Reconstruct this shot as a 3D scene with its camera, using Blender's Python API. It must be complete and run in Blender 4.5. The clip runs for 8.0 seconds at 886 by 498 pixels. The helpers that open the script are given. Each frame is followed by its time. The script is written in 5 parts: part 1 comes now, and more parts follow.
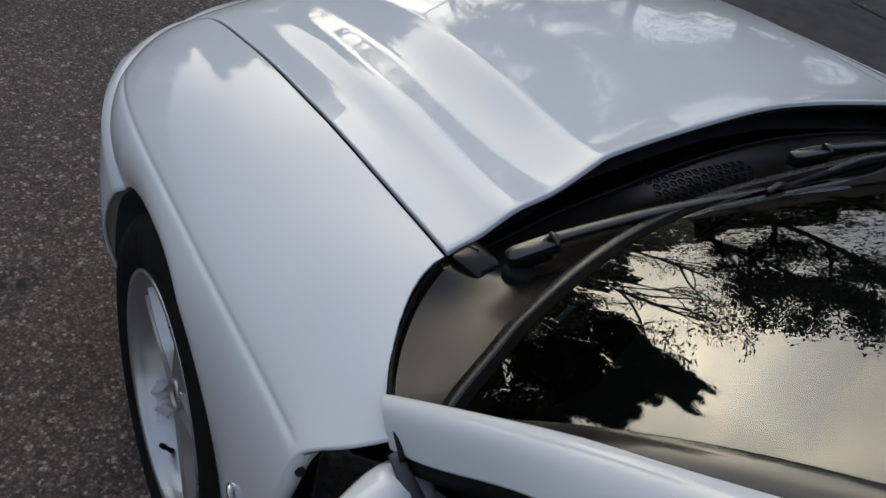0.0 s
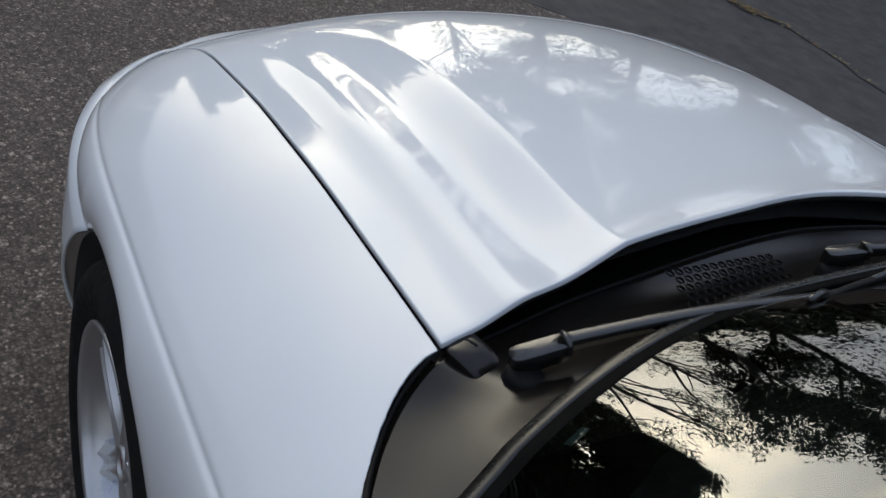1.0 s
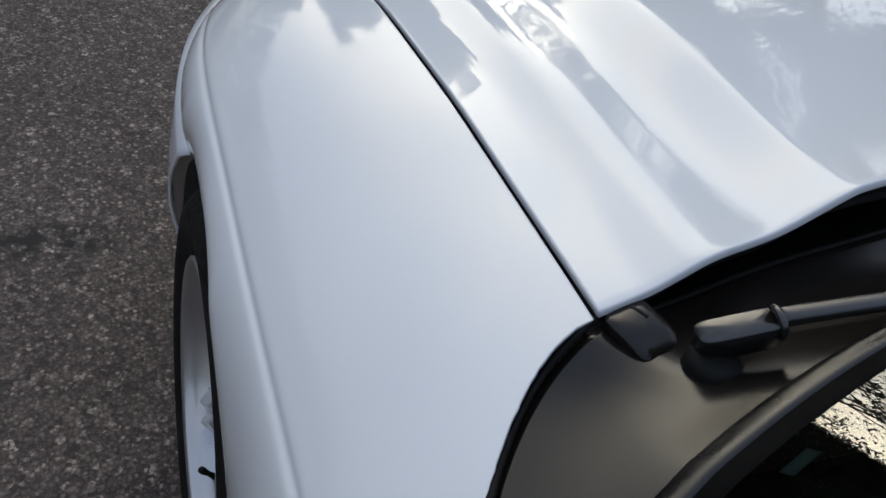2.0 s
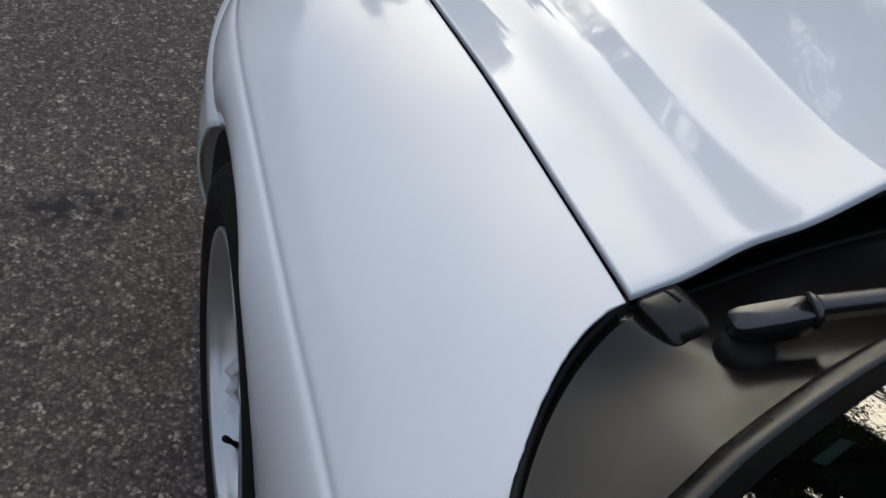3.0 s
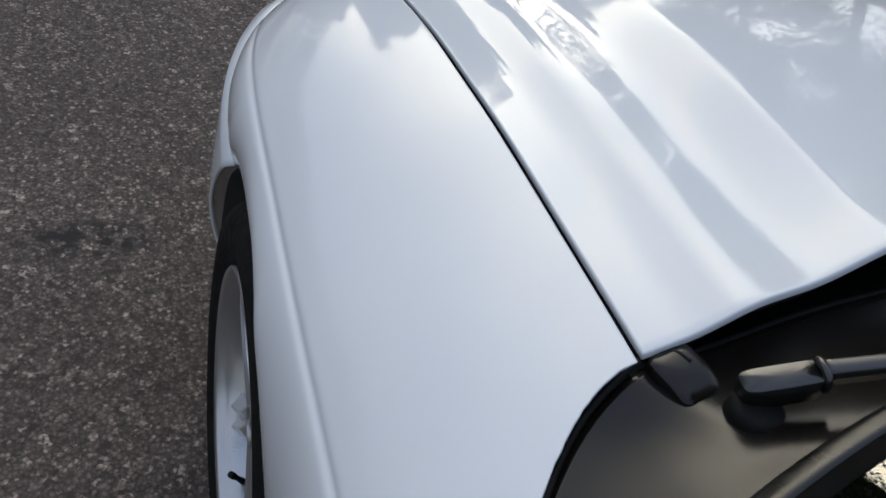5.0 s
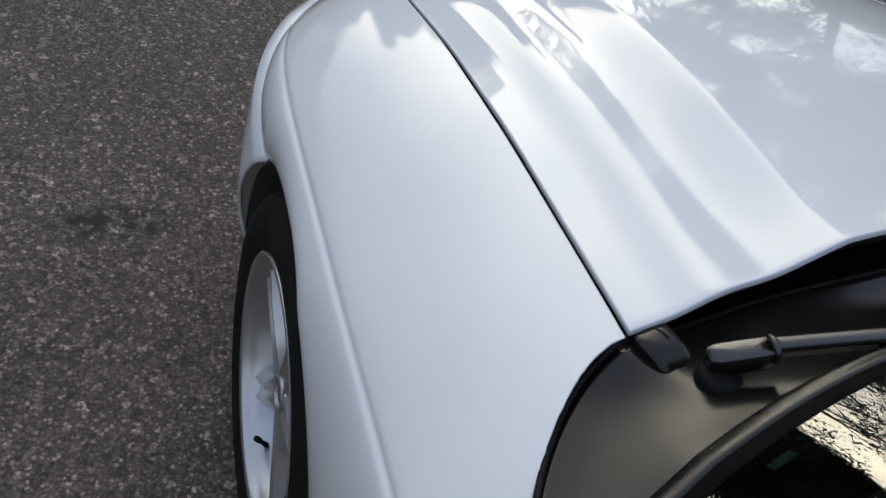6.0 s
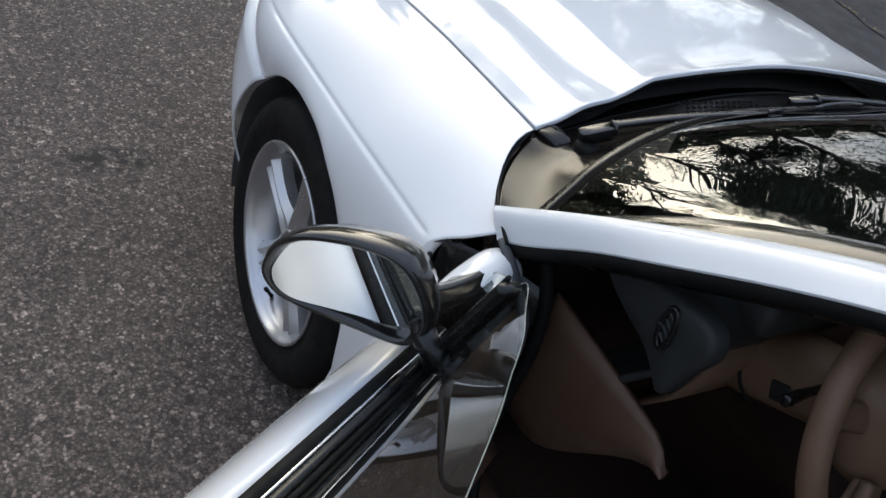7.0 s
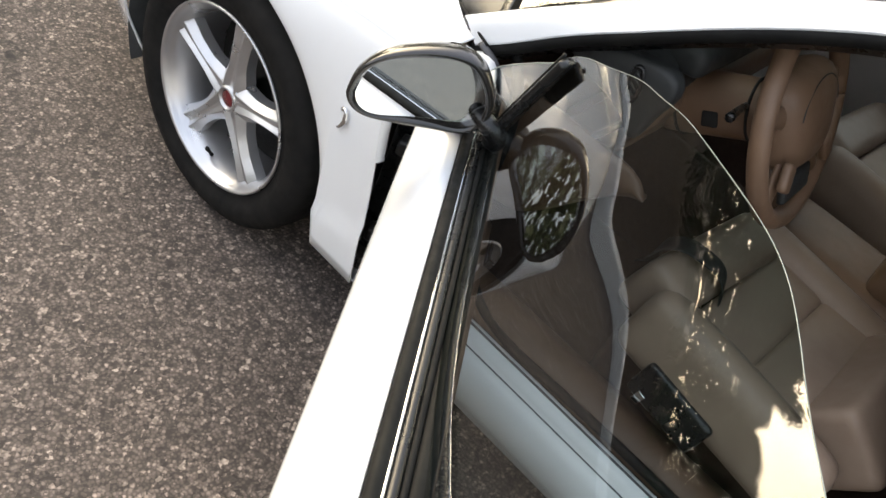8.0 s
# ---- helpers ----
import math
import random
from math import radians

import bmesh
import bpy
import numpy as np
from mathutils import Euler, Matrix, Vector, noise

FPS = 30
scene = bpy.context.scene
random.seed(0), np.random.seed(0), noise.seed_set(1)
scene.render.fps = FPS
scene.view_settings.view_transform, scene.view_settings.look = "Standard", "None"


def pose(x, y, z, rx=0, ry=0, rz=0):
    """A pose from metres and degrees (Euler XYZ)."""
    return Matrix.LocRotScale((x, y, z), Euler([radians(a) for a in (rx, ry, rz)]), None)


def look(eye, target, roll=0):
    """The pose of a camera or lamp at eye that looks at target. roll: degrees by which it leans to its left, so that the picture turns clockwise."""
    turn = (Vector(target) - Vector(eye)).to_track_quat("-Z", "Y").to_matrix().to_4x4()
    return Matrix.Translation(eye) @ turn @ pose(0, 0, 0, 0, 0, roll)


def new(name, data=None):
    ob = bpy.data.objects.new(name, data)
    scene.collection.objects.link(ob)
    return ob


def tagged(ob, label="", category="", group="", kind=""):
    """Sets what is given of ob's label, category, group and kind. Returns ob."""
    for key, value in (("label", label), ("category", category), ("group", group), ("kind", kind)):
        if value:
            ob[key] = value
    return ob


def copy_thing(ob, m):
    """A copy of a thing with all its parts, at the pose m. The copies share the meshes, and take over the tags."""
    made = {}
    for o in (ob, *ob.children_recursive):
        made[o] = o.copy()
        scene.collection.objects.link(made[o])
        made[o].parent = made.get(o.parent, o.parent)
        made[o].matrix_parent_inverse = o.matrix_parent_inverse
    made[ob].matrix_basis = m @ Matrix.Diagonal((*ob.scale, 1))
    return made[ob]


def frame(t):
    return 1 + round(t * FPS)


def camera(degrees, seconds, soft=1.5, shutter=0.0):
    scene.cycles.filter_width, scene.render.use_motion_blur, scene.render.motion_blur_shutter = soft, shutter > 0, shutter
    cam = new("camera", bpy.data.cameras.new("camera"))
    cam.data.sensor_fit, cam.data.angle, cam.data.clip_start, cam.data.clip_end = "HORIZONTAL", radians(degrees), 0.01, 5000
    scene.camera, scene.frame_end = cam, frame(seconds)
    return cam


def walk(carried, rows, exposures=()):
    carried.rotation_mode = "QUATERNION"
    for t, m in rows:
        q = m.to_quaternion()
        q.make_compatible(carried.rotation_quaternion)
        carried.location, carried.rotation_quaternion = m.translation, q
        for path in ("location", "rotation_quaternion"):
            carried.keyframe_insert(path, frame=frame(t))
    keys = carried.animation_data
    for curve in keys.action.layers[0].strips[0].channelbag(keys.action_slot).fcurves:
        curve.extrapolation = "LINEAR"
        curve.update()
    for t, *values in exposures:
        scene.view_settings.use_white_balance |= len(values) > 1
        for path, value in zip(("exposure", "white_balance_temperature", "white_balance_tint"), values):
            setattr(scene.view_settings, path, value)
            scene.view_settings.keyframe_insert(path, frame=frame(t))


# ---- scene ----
cam = camera(57.1, 8.0)
PATH = [
    (0, (-1.074, -0.908, 1.508), (-0.05, 0.281, 0.268), 16.6),
    (0.5, (-1.094, -0.897, 1.539), (-0.043, 0.358, 0.39), 18.0),
    (1, (-1.009, -0.784, 1.468), (0.057, 0.443, 0.303), 21.0),
    (1.5, (-0.927, -0.675, 1.348), (-0.011, 0.558, 0.068), 19.8),
    (2, (-0.912, -0.653, 1.32), (-0.146, 0.627, -0.013), 17.5),
    (2.2, (-0.913, -0.643, 1.307), (-0.182, 0.641, -0.041), 16.9),
    (3.3, (-0.932, -0.658, 1.332), (-0.213, 0.592, -0.055), 18.6),
    (3.5, (-0.961, -0.682, 1.393), (-0.217, 0.573, 0.026), 19.2),
    (4, (-0.949, -0.674, 1.372), (-0.17, 0.637, 0.078), 18.6),
    (4.5, (-0.935, -0.633, 1.341), (-0.186, 0.671, 0.023), 18.3),
    (5.8, (-0.969, -0.639, 1.378), (-0.268, 0.634, 0.004), 19.8),
    (6, (-1.024, -0.708, 1.435), (-0.271, 0.547, 0.073), 20.9),
    (6.5, (-1.243, -0.971, 1.515), (-0.349, 0.247, 0.205), 22.2),
    (7, (-1.429, -1.204, 1.558), (-0.394, -0.038, 0.306), 23.3),
    (7.5, (-1.735, -1.227, 1.591), (-0.481, -0.271, 0.361), 21.6),
    (7.7, (-1.79, -1.208, 1.561), (-0.481, -0.405, 0.28), 22.6),
    (8, (-1.85, -1.16, 1.551), (-0.522, -0.541, 0.19), 25.8),
]
EXPOSURES = [(0, -0.8, 5520, 12), (0.5, -0.56, 5520, 12), (1, -0.5, 5520, 12), (2, -0.54, 5510, 12), (4, -0.5, 5510, 12), (6, -0.41, 5540, 12), (6.5, -0.31, 5550, 12), (7, 0.04, 5550, 12), (7.5, 0.6, 5540, 12), (8, 1.22, 6420, 12)]
walk(cam, [(t, look(eye, target, roll)) for t, eye, target, roll in PATH], EXPOSURES)

# ---- light ----
SUN_AZ = 18.0      # degrees from ahead of the car towards its right side
SUN_EL = 23.0
GLOW = 8.5
world = bpy.data.worlds.new("world")
scene.world = world
world.use_nodes = True
wn = world.node_tree.nodes
sky = wn.new("ShaderNodeTexSky")
sky.sky_type = "NISHITA"
sky.sun_disc = False
sky.sun_elevation = radians(SUN_EL)
sky.sun_rotation = radians(SUN_AZ)
sky.altitude = 100
sky.air_density, sky.dust_density, sky.ozone_density = 1.0, 1.0, 1.0
# a broken deck of pale cloud over the clear sky
place = wn.new("ShaderNodeTexCoord")
squash = wn.new("ShaderNodeMapping")
squash.inputs["Scale"].default_value = (1.0, 1.0, 2.6)
cloud = wn.new("ShaderNodeTexNoise")
cloud.inputs["Scale"].default_value, cloud.inputs["Detail"].default_value = 2.3, 6.0
tone = wn.new("ShaderNodeValToRGB")
tone.color_ramp.elements[0].position, tone.color_ramp.elements[0].color = 0.38, (0.62, 0.66, 0.72, 1)
tone.color_ramp.elements[1].position, tone.color_ramp.elements[1].color = 0.64, (1.12, 1.09, 1.04, 1)
# warm and pale near the horizon, bluer overhead
height = wn.new("ShaderNodeSeparateXYZ")
grade = wn.new("ShaderNodeValToRGB")
for spot, shade_of_sky in ((0.05, (0.70, 0.66, 0.58, 1)), (0.36, (1.12, 1.08, 0.99, 1)), (0.52, (0.98, 0.97, 0.95, 1)), (0.64, (0.88, 0.92, 0.97, 1))):
    step = grade.color_ramp.elements.new(spot)
    step.color = shade_of_sky
grade.color_ramp.elements[0].color = (0.70, 0.66, 0.58, 1)
grade.color_ramp.elements[-1].position, grade.color_ramp.elements[-1].color = 0.9, (0.80, 0.88, 1.0, 1)
tint = wn.new("ShaderNodeMix")
tint.data_type, tint.blend_type = "RGBA", "MULTIPLY"
tint.inputs[0].default_value = 1.0
# the low sun's glow behind the cloud
toward = wn.new("ShaderNodeVectorMath")
toward.operation = "DOT_PRODUCT"
toward.inputs[1].default_value = (math.sin(radians(SUN_AZ)) * math.cos(radians(SUN_EL)), math.cos(radians(SUN_AZ)) * math.cos(radians(SUN_EL)), math.sin(radians(SUN_EL)))
front = wn.new("ShaderNodeMath")
front.operation = "MAXIMUM"
front.inputs[1].default_value = 0.0
fall = wn.new("ShaderNodeMath")
fall.operation = "POWER"
fall.inputs[1].default_value = 12.0
peak = wn.new("ShaderNodeMath")
peak.operation = "MULTIPLY"
peak.inputs[1].default_value = GLOW
warm = wn.new("ShaderNodeBackground")
veil = wn.new("ShaderNodeMix")
veil.data_type, veil.blend_type = "RGBA", "MULTIPLY"
veil.inputs[0].default_value = 1.0
veil.inputs[7].default_value = (1.0, 0.81, 0.48, 1)
glow = wn.new("ShaderNodeAddShader")
deck = wn.new("ShaderNodeBackground")
deck.inputs["Strength"].default_value = 0.72
both = wn.new("ShaderNodeAddShader")
wl = world.node_tree.links
wl.new(place.outputs["Generated"], squash.inputs["Vector"])
wl.new(squash.outputs["Vector"], cloud.inputs["Vector"])
wl.new(cloud.outputs["Fac"], tone.inputs["Fac"])
wl.new(place.outputs["Generated"], height.inputs["Vector"])
wl.new(height.outputs["Z"], grade.inputs["Fac"])
wl.new(tone.outputs["Color"], tint.inputs[6])
wl.new(grade.outputs["Color"], tint.inputs[7])
wl.new(tint.outputs[2], deck.inputs["Color"])
wn["Background"].inputs["Strength"].default_value = 0.05
wl.new(sky.outputs["Color"], wn["Background"].inputs["Color"])
wl.new(wn["Background"].outputs["Background"], both.inputs[0])
wl.new(deck.outputs["Background"], both.inputs[1])
wl.new(place.outputs["Generated"], toward.inputs[0])
wl.new(toward.outputs["Value"], front.inputs[0])
wl.new(front.outputs[0], fall.inputs[0])
wl.new(fall.outputs[0], peak.inputs[0])
wl.new(tone.outputs["Color"], veil.inputs[6])
wl.new(veil.outputs[2], warm.inputs["Color"])
wl.new(peak.outputs[0], warm.inputs["Strength"])
wl.new(both.outputs["Shader"], glow.inputs[0])
wl.new(warm.outputs["Background"], glow.inputs[1])
wl.new(glow.outputs["Shader"], wn["World Output"].inputs["Surface"])

lamp = bpy.data.lights.new("sun", "SUN")
lamp.energy, lamp.angle, lamp.color = 0.6, radians(170), (1.0, 0.96, 0.90)
sun = new("sun", lamp)
sun.matrix_world = look((0, 0, 0), (-math.sin(radians(SUN_AZ)) * math.cos(radians(SUN_EL)), -math.cos(radians(SUN_AZ)) * math.cos(radians(SUN_EL)), -math.sin(radians(SUN_EL))))


# ---- materials ----
def material(name, color, rough=0.5, metal=0.0, coat=0.0, spec=0.5):
    m = bpy.data.materials.new(name)
    m.use_nodes = True
    b = m.node_tree.nodes["Principled BSDF"]
    b.inputs["Base Color"].default_value = (*color, 1)
    b.inputs["Roughness"].default_value = rough
    b.inputs["Metallic"].default_value = metal
    b.inputs["Coat Weight"].default_value = coat
    b.inputs["Coat Roughness"].default_value = 0.03
    b.inputs["Specular IOR Level"].default_value = spec
    return m


def node(m, kind, **values):
    n = m.node_tree.nodes.new(kind)
    for key, value in values.items():
        n.inputs[key].default_value = value
    return n


def link(m, a, b):
    m.node_tree.links.new(a, b)


def coords(m, scale=1.0):
    t = m.node_tree.nodes.new("ShaderNodeTexCoord")
    mp = node(m, "ShaderNodeMapping", Scale=(scale, scale, scale) if isinstance(scale, (int, float)) else scale)
    link(m, t.outputs["Object"], mp.inputs["Vector"])
    return mp.outputs["Vector"]


def noisy(m, scale, detail=4.0, rough=0.55, stretch=1.0):
    n = node(m, "ShaderNodeTexNoise", Scale=scale, Detail=detail, Roughness=rough)
    link(m, coords(m, stretch), n.inputs["Vector"])
    return n.outputs["Fac"]


def ramp(m, fac, stops):
    r = m.node_tree.nodes.new("ShaderNodeValToRGB")
    e = r.color_ramp.elements
    while len(e) < len(stops):
        e.new(0.5)
    for el, (p, c) in zip(e, stops):
        el.position, el.color = p, ((*c, 1) if isinstance(c, tuple) else (c, c, c, 1))
    link(m, fac, r.inputs["Fac"])
    return r.outputs["Color"]


def mixed(m, fac, a, b, how="MIX"):
    n = m.node_tree.nodes.new("ShaderNodeMix")
    n.data_type, n.blend_type = "RGBA", how
    for sock, v in ((0, fac), (6, a), (7, b)):
        if isinstance(v, (int, float)):
            n.inputs[sock].default_value = v
        elif isinstance(v, tuple):
            n.inputs[sock].default_value = (*v, 1)
        else:
            link(m, v, n.inputs[sock])
    return n.outputs[2]


def shade(m):
    return m.node_tree.nodes["Principled BSDF"]


def bump(m, height, strength, distance):
    n = node(m, "ShaderNodeBump", Strength=strength, Distance=distance)
    link(m, height, n.inputs["Height"])
    old = shade(m).inputs["Normal"]
    if old.is_linked:
        link(m, old.links[0].from_socket, n.inputs["Normal"])
    link(m, n.outputs["Normal"], old)


def varied(name, a, b, scale, rough=(0.4, 0.6), bump_scale=0, bump_strength=0.2, bump_distance=0.001, metal=0.0, coat=0.0, spec=0.5):
    """Two tones by noise, gloss that varies, and a fine relief."""
    m = material(name, a, rough[0], metal, coat, spec)
    f = noisy(m, scale)
    link(m, ramp(m, f, [(0.3, a), (0.7, b)]), shade(m).inputs["Base Color"])
    g = noisy(m, scale * 2.7)
    link(m, ramp(m, g, [(0.3, rough[0]), (0.7, rough[1])]), shade(m).inputs["Roughness"])
    if bump_scale:
        bump(m, noisy(m, bump_scale), bump_strength, bump_distance)
    return m


def asphalt_material():
    m = material("asphalt", (0.05, 0.05, 0.05), 0.85)
    v = node(m, "ShaderNodeTexVoronoi", Scale=125.0, Randomness=1.0)
    link(m, coords(m), v.inputs["Vector"])
    v2 = node(m, "ShaderNodeTexVoronoi", Scale=62.0, Randomness=1.0)
    link(m, coords(m), v2.inputs["Vector"])
    sep = m.node_tree.nodes.new("ShaderNodeSeparateColor")
    link(m, v.outputs["Color"], sep.inputs["Color"])
    sep2 = m.node_tree.nodes.new("ShaderNodeSeparateColor")
    link(m, v2.outputs["Color"], sep2.inputs["Color"])
    chips = ramp(m, sep.outputs["Red"], [(0.0, (0.045, 0.041, 0.037)), (0.45, (0.09, 0.081, 0.074)), (0.8, (0.14, 0.127, 0.115)), (1.0, (0.29, 0.265, 0.24))])
    big = ramp(m, sep2.outputs["Green"], [(0.0, (0.048, 0.043, 0.040)), (0.7, (0.09, 0.083, 0.075)), (0.93, (0.15, 0.137, 0.124)), (1.0, (0.36, 0.335, 0.30))])
    pick = ramp(m, noisy(m, 60.0, 2.0), [(0.47, 0.0), (0.53, 1.0)])
    c = mixed(m, pick, chips, big)
    tar = ramp(m, v.outputs["Distance"], [(0.3, 1.0), (0.62, 0.5)])
    c = mixed(m, 1.0, c, tar, "MULTIPLY")
    wide = ramp(m, noisy(m, 2.2, 5.0, 0.6), [(0.3, (1.15, 1.01, 0.94)), (0.7, (1.56, 1.39, 1.29))])
    c = mixed(m, 1.0, c, wide, "MULTIPLY")
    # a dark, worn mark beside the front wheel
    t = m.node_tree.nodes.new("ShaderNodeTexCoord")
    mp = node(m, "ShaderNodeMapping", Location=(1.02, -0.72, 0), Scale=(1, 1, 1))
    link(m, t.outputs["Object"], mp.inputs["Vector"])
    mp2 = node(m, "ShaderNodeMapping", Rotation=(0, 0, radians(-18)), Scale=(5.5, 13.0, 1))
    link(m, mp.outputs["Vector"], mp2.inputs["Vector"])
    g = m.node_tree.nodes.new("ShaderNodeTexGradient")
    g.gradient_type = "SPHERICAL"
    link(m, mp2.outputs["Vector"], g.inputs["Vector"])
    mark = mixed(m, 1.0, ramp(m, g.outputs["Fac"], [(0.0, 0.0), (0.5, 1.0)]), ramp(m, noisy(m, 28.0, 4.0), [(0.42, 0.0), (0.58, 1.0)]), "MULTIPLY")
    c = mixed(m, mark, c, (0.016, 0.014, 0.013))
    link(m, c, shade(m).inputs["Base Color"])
    bump(m, v.outputs["Distance"], -0.9, 0.004)
    bump(m, v2.outputs["Distance"], -0.6, 0.005)
    bump(m, noisy(m, 420.0, 2.0), 0.5, 0.001)
    return m


def glass_material(name, tint, gloss=1.0):
    """A clear sheet: what is behind it, tinted, under a mirror-like film that grows towards grazing angles."""
    m = bpy.data.materials.new(name)
    m.use_nodes = True
    m.node_tree.nodes.remove(m.node_tree.nodes["Principled BSDF"])
    clear = m.node_tree.nodes.new("ShaderNodeBsdfTransparent")
    clear.inputs["Color"].default_value = (*tint, 1)
    film = m.node_tree.nodes.new("ShaderNodeBsdfGlossy")
    film.inputs["Roughness"].default_value = 0.0
    fr = node(m, "ShaderNodeFresnel", IOR=1.0 + 0.72 * gloss)
    mx = m.node_tree.nodes.new("ShaderNodeMixShader")
    link(m, fr.outputs["Fac"], mx.inputs["Fac"])
    link(m, clear.outputs["BSDF"], mx.inputs[1])
    link(m, film.outputs["BSDF"], mx.inputs[2])
    link(m, mx.outputs["Shader"], m.node_tree.nodes["Material Output"].inputs["Surface"])
    return m


PAINT = varied("white paint", (0.77, 0.785, 0.80), (0.80, 0.815, 0.83), 3.0, (0.10, 0.14), coat=0.85, spec=0.05)
ASPHALT = asphalt_material()
COWL_BLACK = varied("satin black cowl plastic", (0.0085, 0.0072, 0.006), (0.0125, 0.0105, 0.009), 9.0, (0.17, 0.23), 900.0, 0.12, 0.0004, spec=0.38)
TRIM_BLACK = varied("black trim", (0.006, 0.006, 0.006), (0.010, 0.010, 0.010), 12.0, (0.22, 0.34), 600.0, 0.1, 0.0004)
GLOSS_BLACK = varied("gloss black mirror shell", (0.014, 0.013, 0.012), (0.02, 0.018, 0.016), 8.0, (0.14, 0.24), coat=0.5)
RUBBER = varied("black rubber", (0.006, 0.006, 0.006), (0.011, 0.011, 0.010), 25.0, (0.5, 0.7), 300.0, 0.2, 0.0006, spec=0.15)
SEAL_BLACK = varied("dull black sealing rubber", (0.004, 0.004, 0.004), (0.007, 0.007, 0.007), 25.0, (0.45, 0.6), 300.0, 0.2, 0.0006, spec=0.015)
TYRE = varied("tyre rubber", (0.009, 0.009, 0.009), (0.017, 0.016, 0.015), 18.0, (0.65, 0.85), 220.0, 0.25, 0.0008, spec=0.1)
DARK = varied("dark underbody", (0.008, 0.008, 0.008), (0.015, 0.015, 0.014), 10.0, (0.7, 0.9), 80.0, 0.3, 0.002)
ALLOY = varied("silver painted alloy", (0.50, 0.50, 0.51), (0.56, 0.56, 0.57), 6.0, (0.26, 0.34), metal=0.8, coat=0.4)
CHROME = material("chrome", (0.75, 0.75, 0.76), 0.08, 1.0)
MIRROR = material("mirror glass", (0.86, 0.88, 0.88), 0.0, 1.0)
LEATHER = varied("tan leather", (0.165, 0.100, 0.060), (0.195, 0.120, 0.074), 14.0, (0.42, 0.55), 260.0, 0.35, 0.0012)
LEATHER_PALE = varied("pale beige leather", (0.250, 0.182, 0.136), (0.285, 0.212, 0.160), 14.0, (0.42, 0.55), 260.0, 0.35, 0.0012)
LEATHER_BROWN = varied("brown leather trim", (0.10, 0.056, 0.034), (0.12, 0.07, 0.043), 14.0, (0.45, 0.6), 260.0, 0.3, 0.001)
CARPET = varied("dark brown carpet", (0.040, 0.020, 0.013), (0.055, 0.029, 0.019), 60.0, (0.9, 1.0), 500.0, 0.6, 0.002)
DASH_DARK = varied("dark grey dashboard plastic", (0.020, 0.022, 0.022), (0.03, 0.033, 0.033), 20.0, (0.5, 0.65), 500.0, 0.25, 0.0006)
BELT = varied("black belt webbing", (0.014, 0.013, 0.013), (0.022, 0.02, 0.02), 300.0, (0.7, 0.85), 900.0, 0.3, 0.0005)
RED = material("red emblem enamel", (0.12, 0.01, 0.015), 0.25, 0.0, 0.8)
ORANGE = material("amber marker lens", (0.85, 0.22, 0.02), 0.2, 0.0, 0.5)
GLASS = glass_material("tinted windscreen glass", (0.50, 0.55, 0.52), 1.75)
DOOR_GLASS = glass_material("greenish door glass", (0.62, 0.70, 0.67), 1.2)


# ---- building tools ----
def spline(points, n, ends=None):
    """n points, evenly spaced by knots' chord length, on a smooth curve through the given ones."""
    p = np.array(points, float)
    d = np.r_[0, np.cumsum(np.linalg.norm(np.diff(p, axis=0), axis=1))]
    k = len(p)
    h = np.diff(d)
    a, b = np.zeros((k, k)), np.zeros((k, p.shape[1]))
    a[0, 0] = a[-1, -1] = 1
    for i in range(1, k - 1):
        a[i, i - 1], a[i, i], a[i, i + 1] = h[i - 1], 2 * (h[i - 1] + h[i]), h[i]
        b[i] = 6 * ((p[i + 1] - p[i]) / h[i] - (p[i] - p[i - 1]) / h[i - 1])
    m = np.linalg.solve(a, b)
    t = np.linspace(0, d[-1], n) if isinstance(n, int) else np.asarray(n) * d[-1]
    i = np.clip(np.searchsorted(d, t, side="right") - 1, 0, k - 2)
    u, w = (t - d[i])[:, None], (d[i + 1] - t)[:, None]
    hh = h[i][:, None]
    return (m[i] * w ** 3 + m[i + 1] * u ** 3) / (6 * hh) + (p[i] / hh - m[i] * hh / 6) * w + (p[i + 1] / hh - m[i + 1] * hh / 6) * u


def along(points, axis, values):
    """The curve's points where its coordinate axis takes the given values."""
    c = spline(points, 400)
    order = np.argsort(c[:, axis])
    return np.stack([np.interp(values, c[order, axis], c[order, j]) for j in range(c.shape[1])], -1)


def smooth01(t):
    t = np.clip(t, 0, 1)
    return t * t * (3 - 2 * t)


def grid_mesh(name, p, closed_u=False, closed_v=False, flip=False):
    p = np.asarray(p, float)
    n, m = p.shape[:2]
    faces = []
    for i in range(n if closed_u else n - 1):
        for j in range(m if closed_v else m - 1):
            a, b, c, d = i * m + j, ((i + 1) % n) * m + j, ((i + 1) % n) * m + (j + 1) % m, i * m + (j + 1) % m
            faces.append((a, d, c, b) if flip else (a, b, c, d))
    me = bpy.data.meshes.new(name)
    me.from_pydata(p.reshape(-1, 3).tolist(), [], faces)
    me.polygons.foreach_set("use_smooth", [True] * len(me.polygons))
    me.update()
    return me


def put_part(name, me, mat, parent=None, label="", thick=0.0, offset=-1.0, rim_bevel=0.0):
    ob = new(name, me)
    if mat is not None and not me.materials:
        me.materials.append(mat)
    if parent is not None:
        ob.parent = parent
    if label:
        tagged(ob, label)
    if thick:
        s = ob.modifiers.new("thickness", "SOLIDIFY")
        s.thickness, s.offset = thick, offset
    if rim_bevel:
        b = ob.modifiers.new("soft edge", "BEVEL")
        b.width, b.segments, b.limit_method, b.angle_limit = rim_bevel, 2, "ANGLE", radians(50)
    return ob


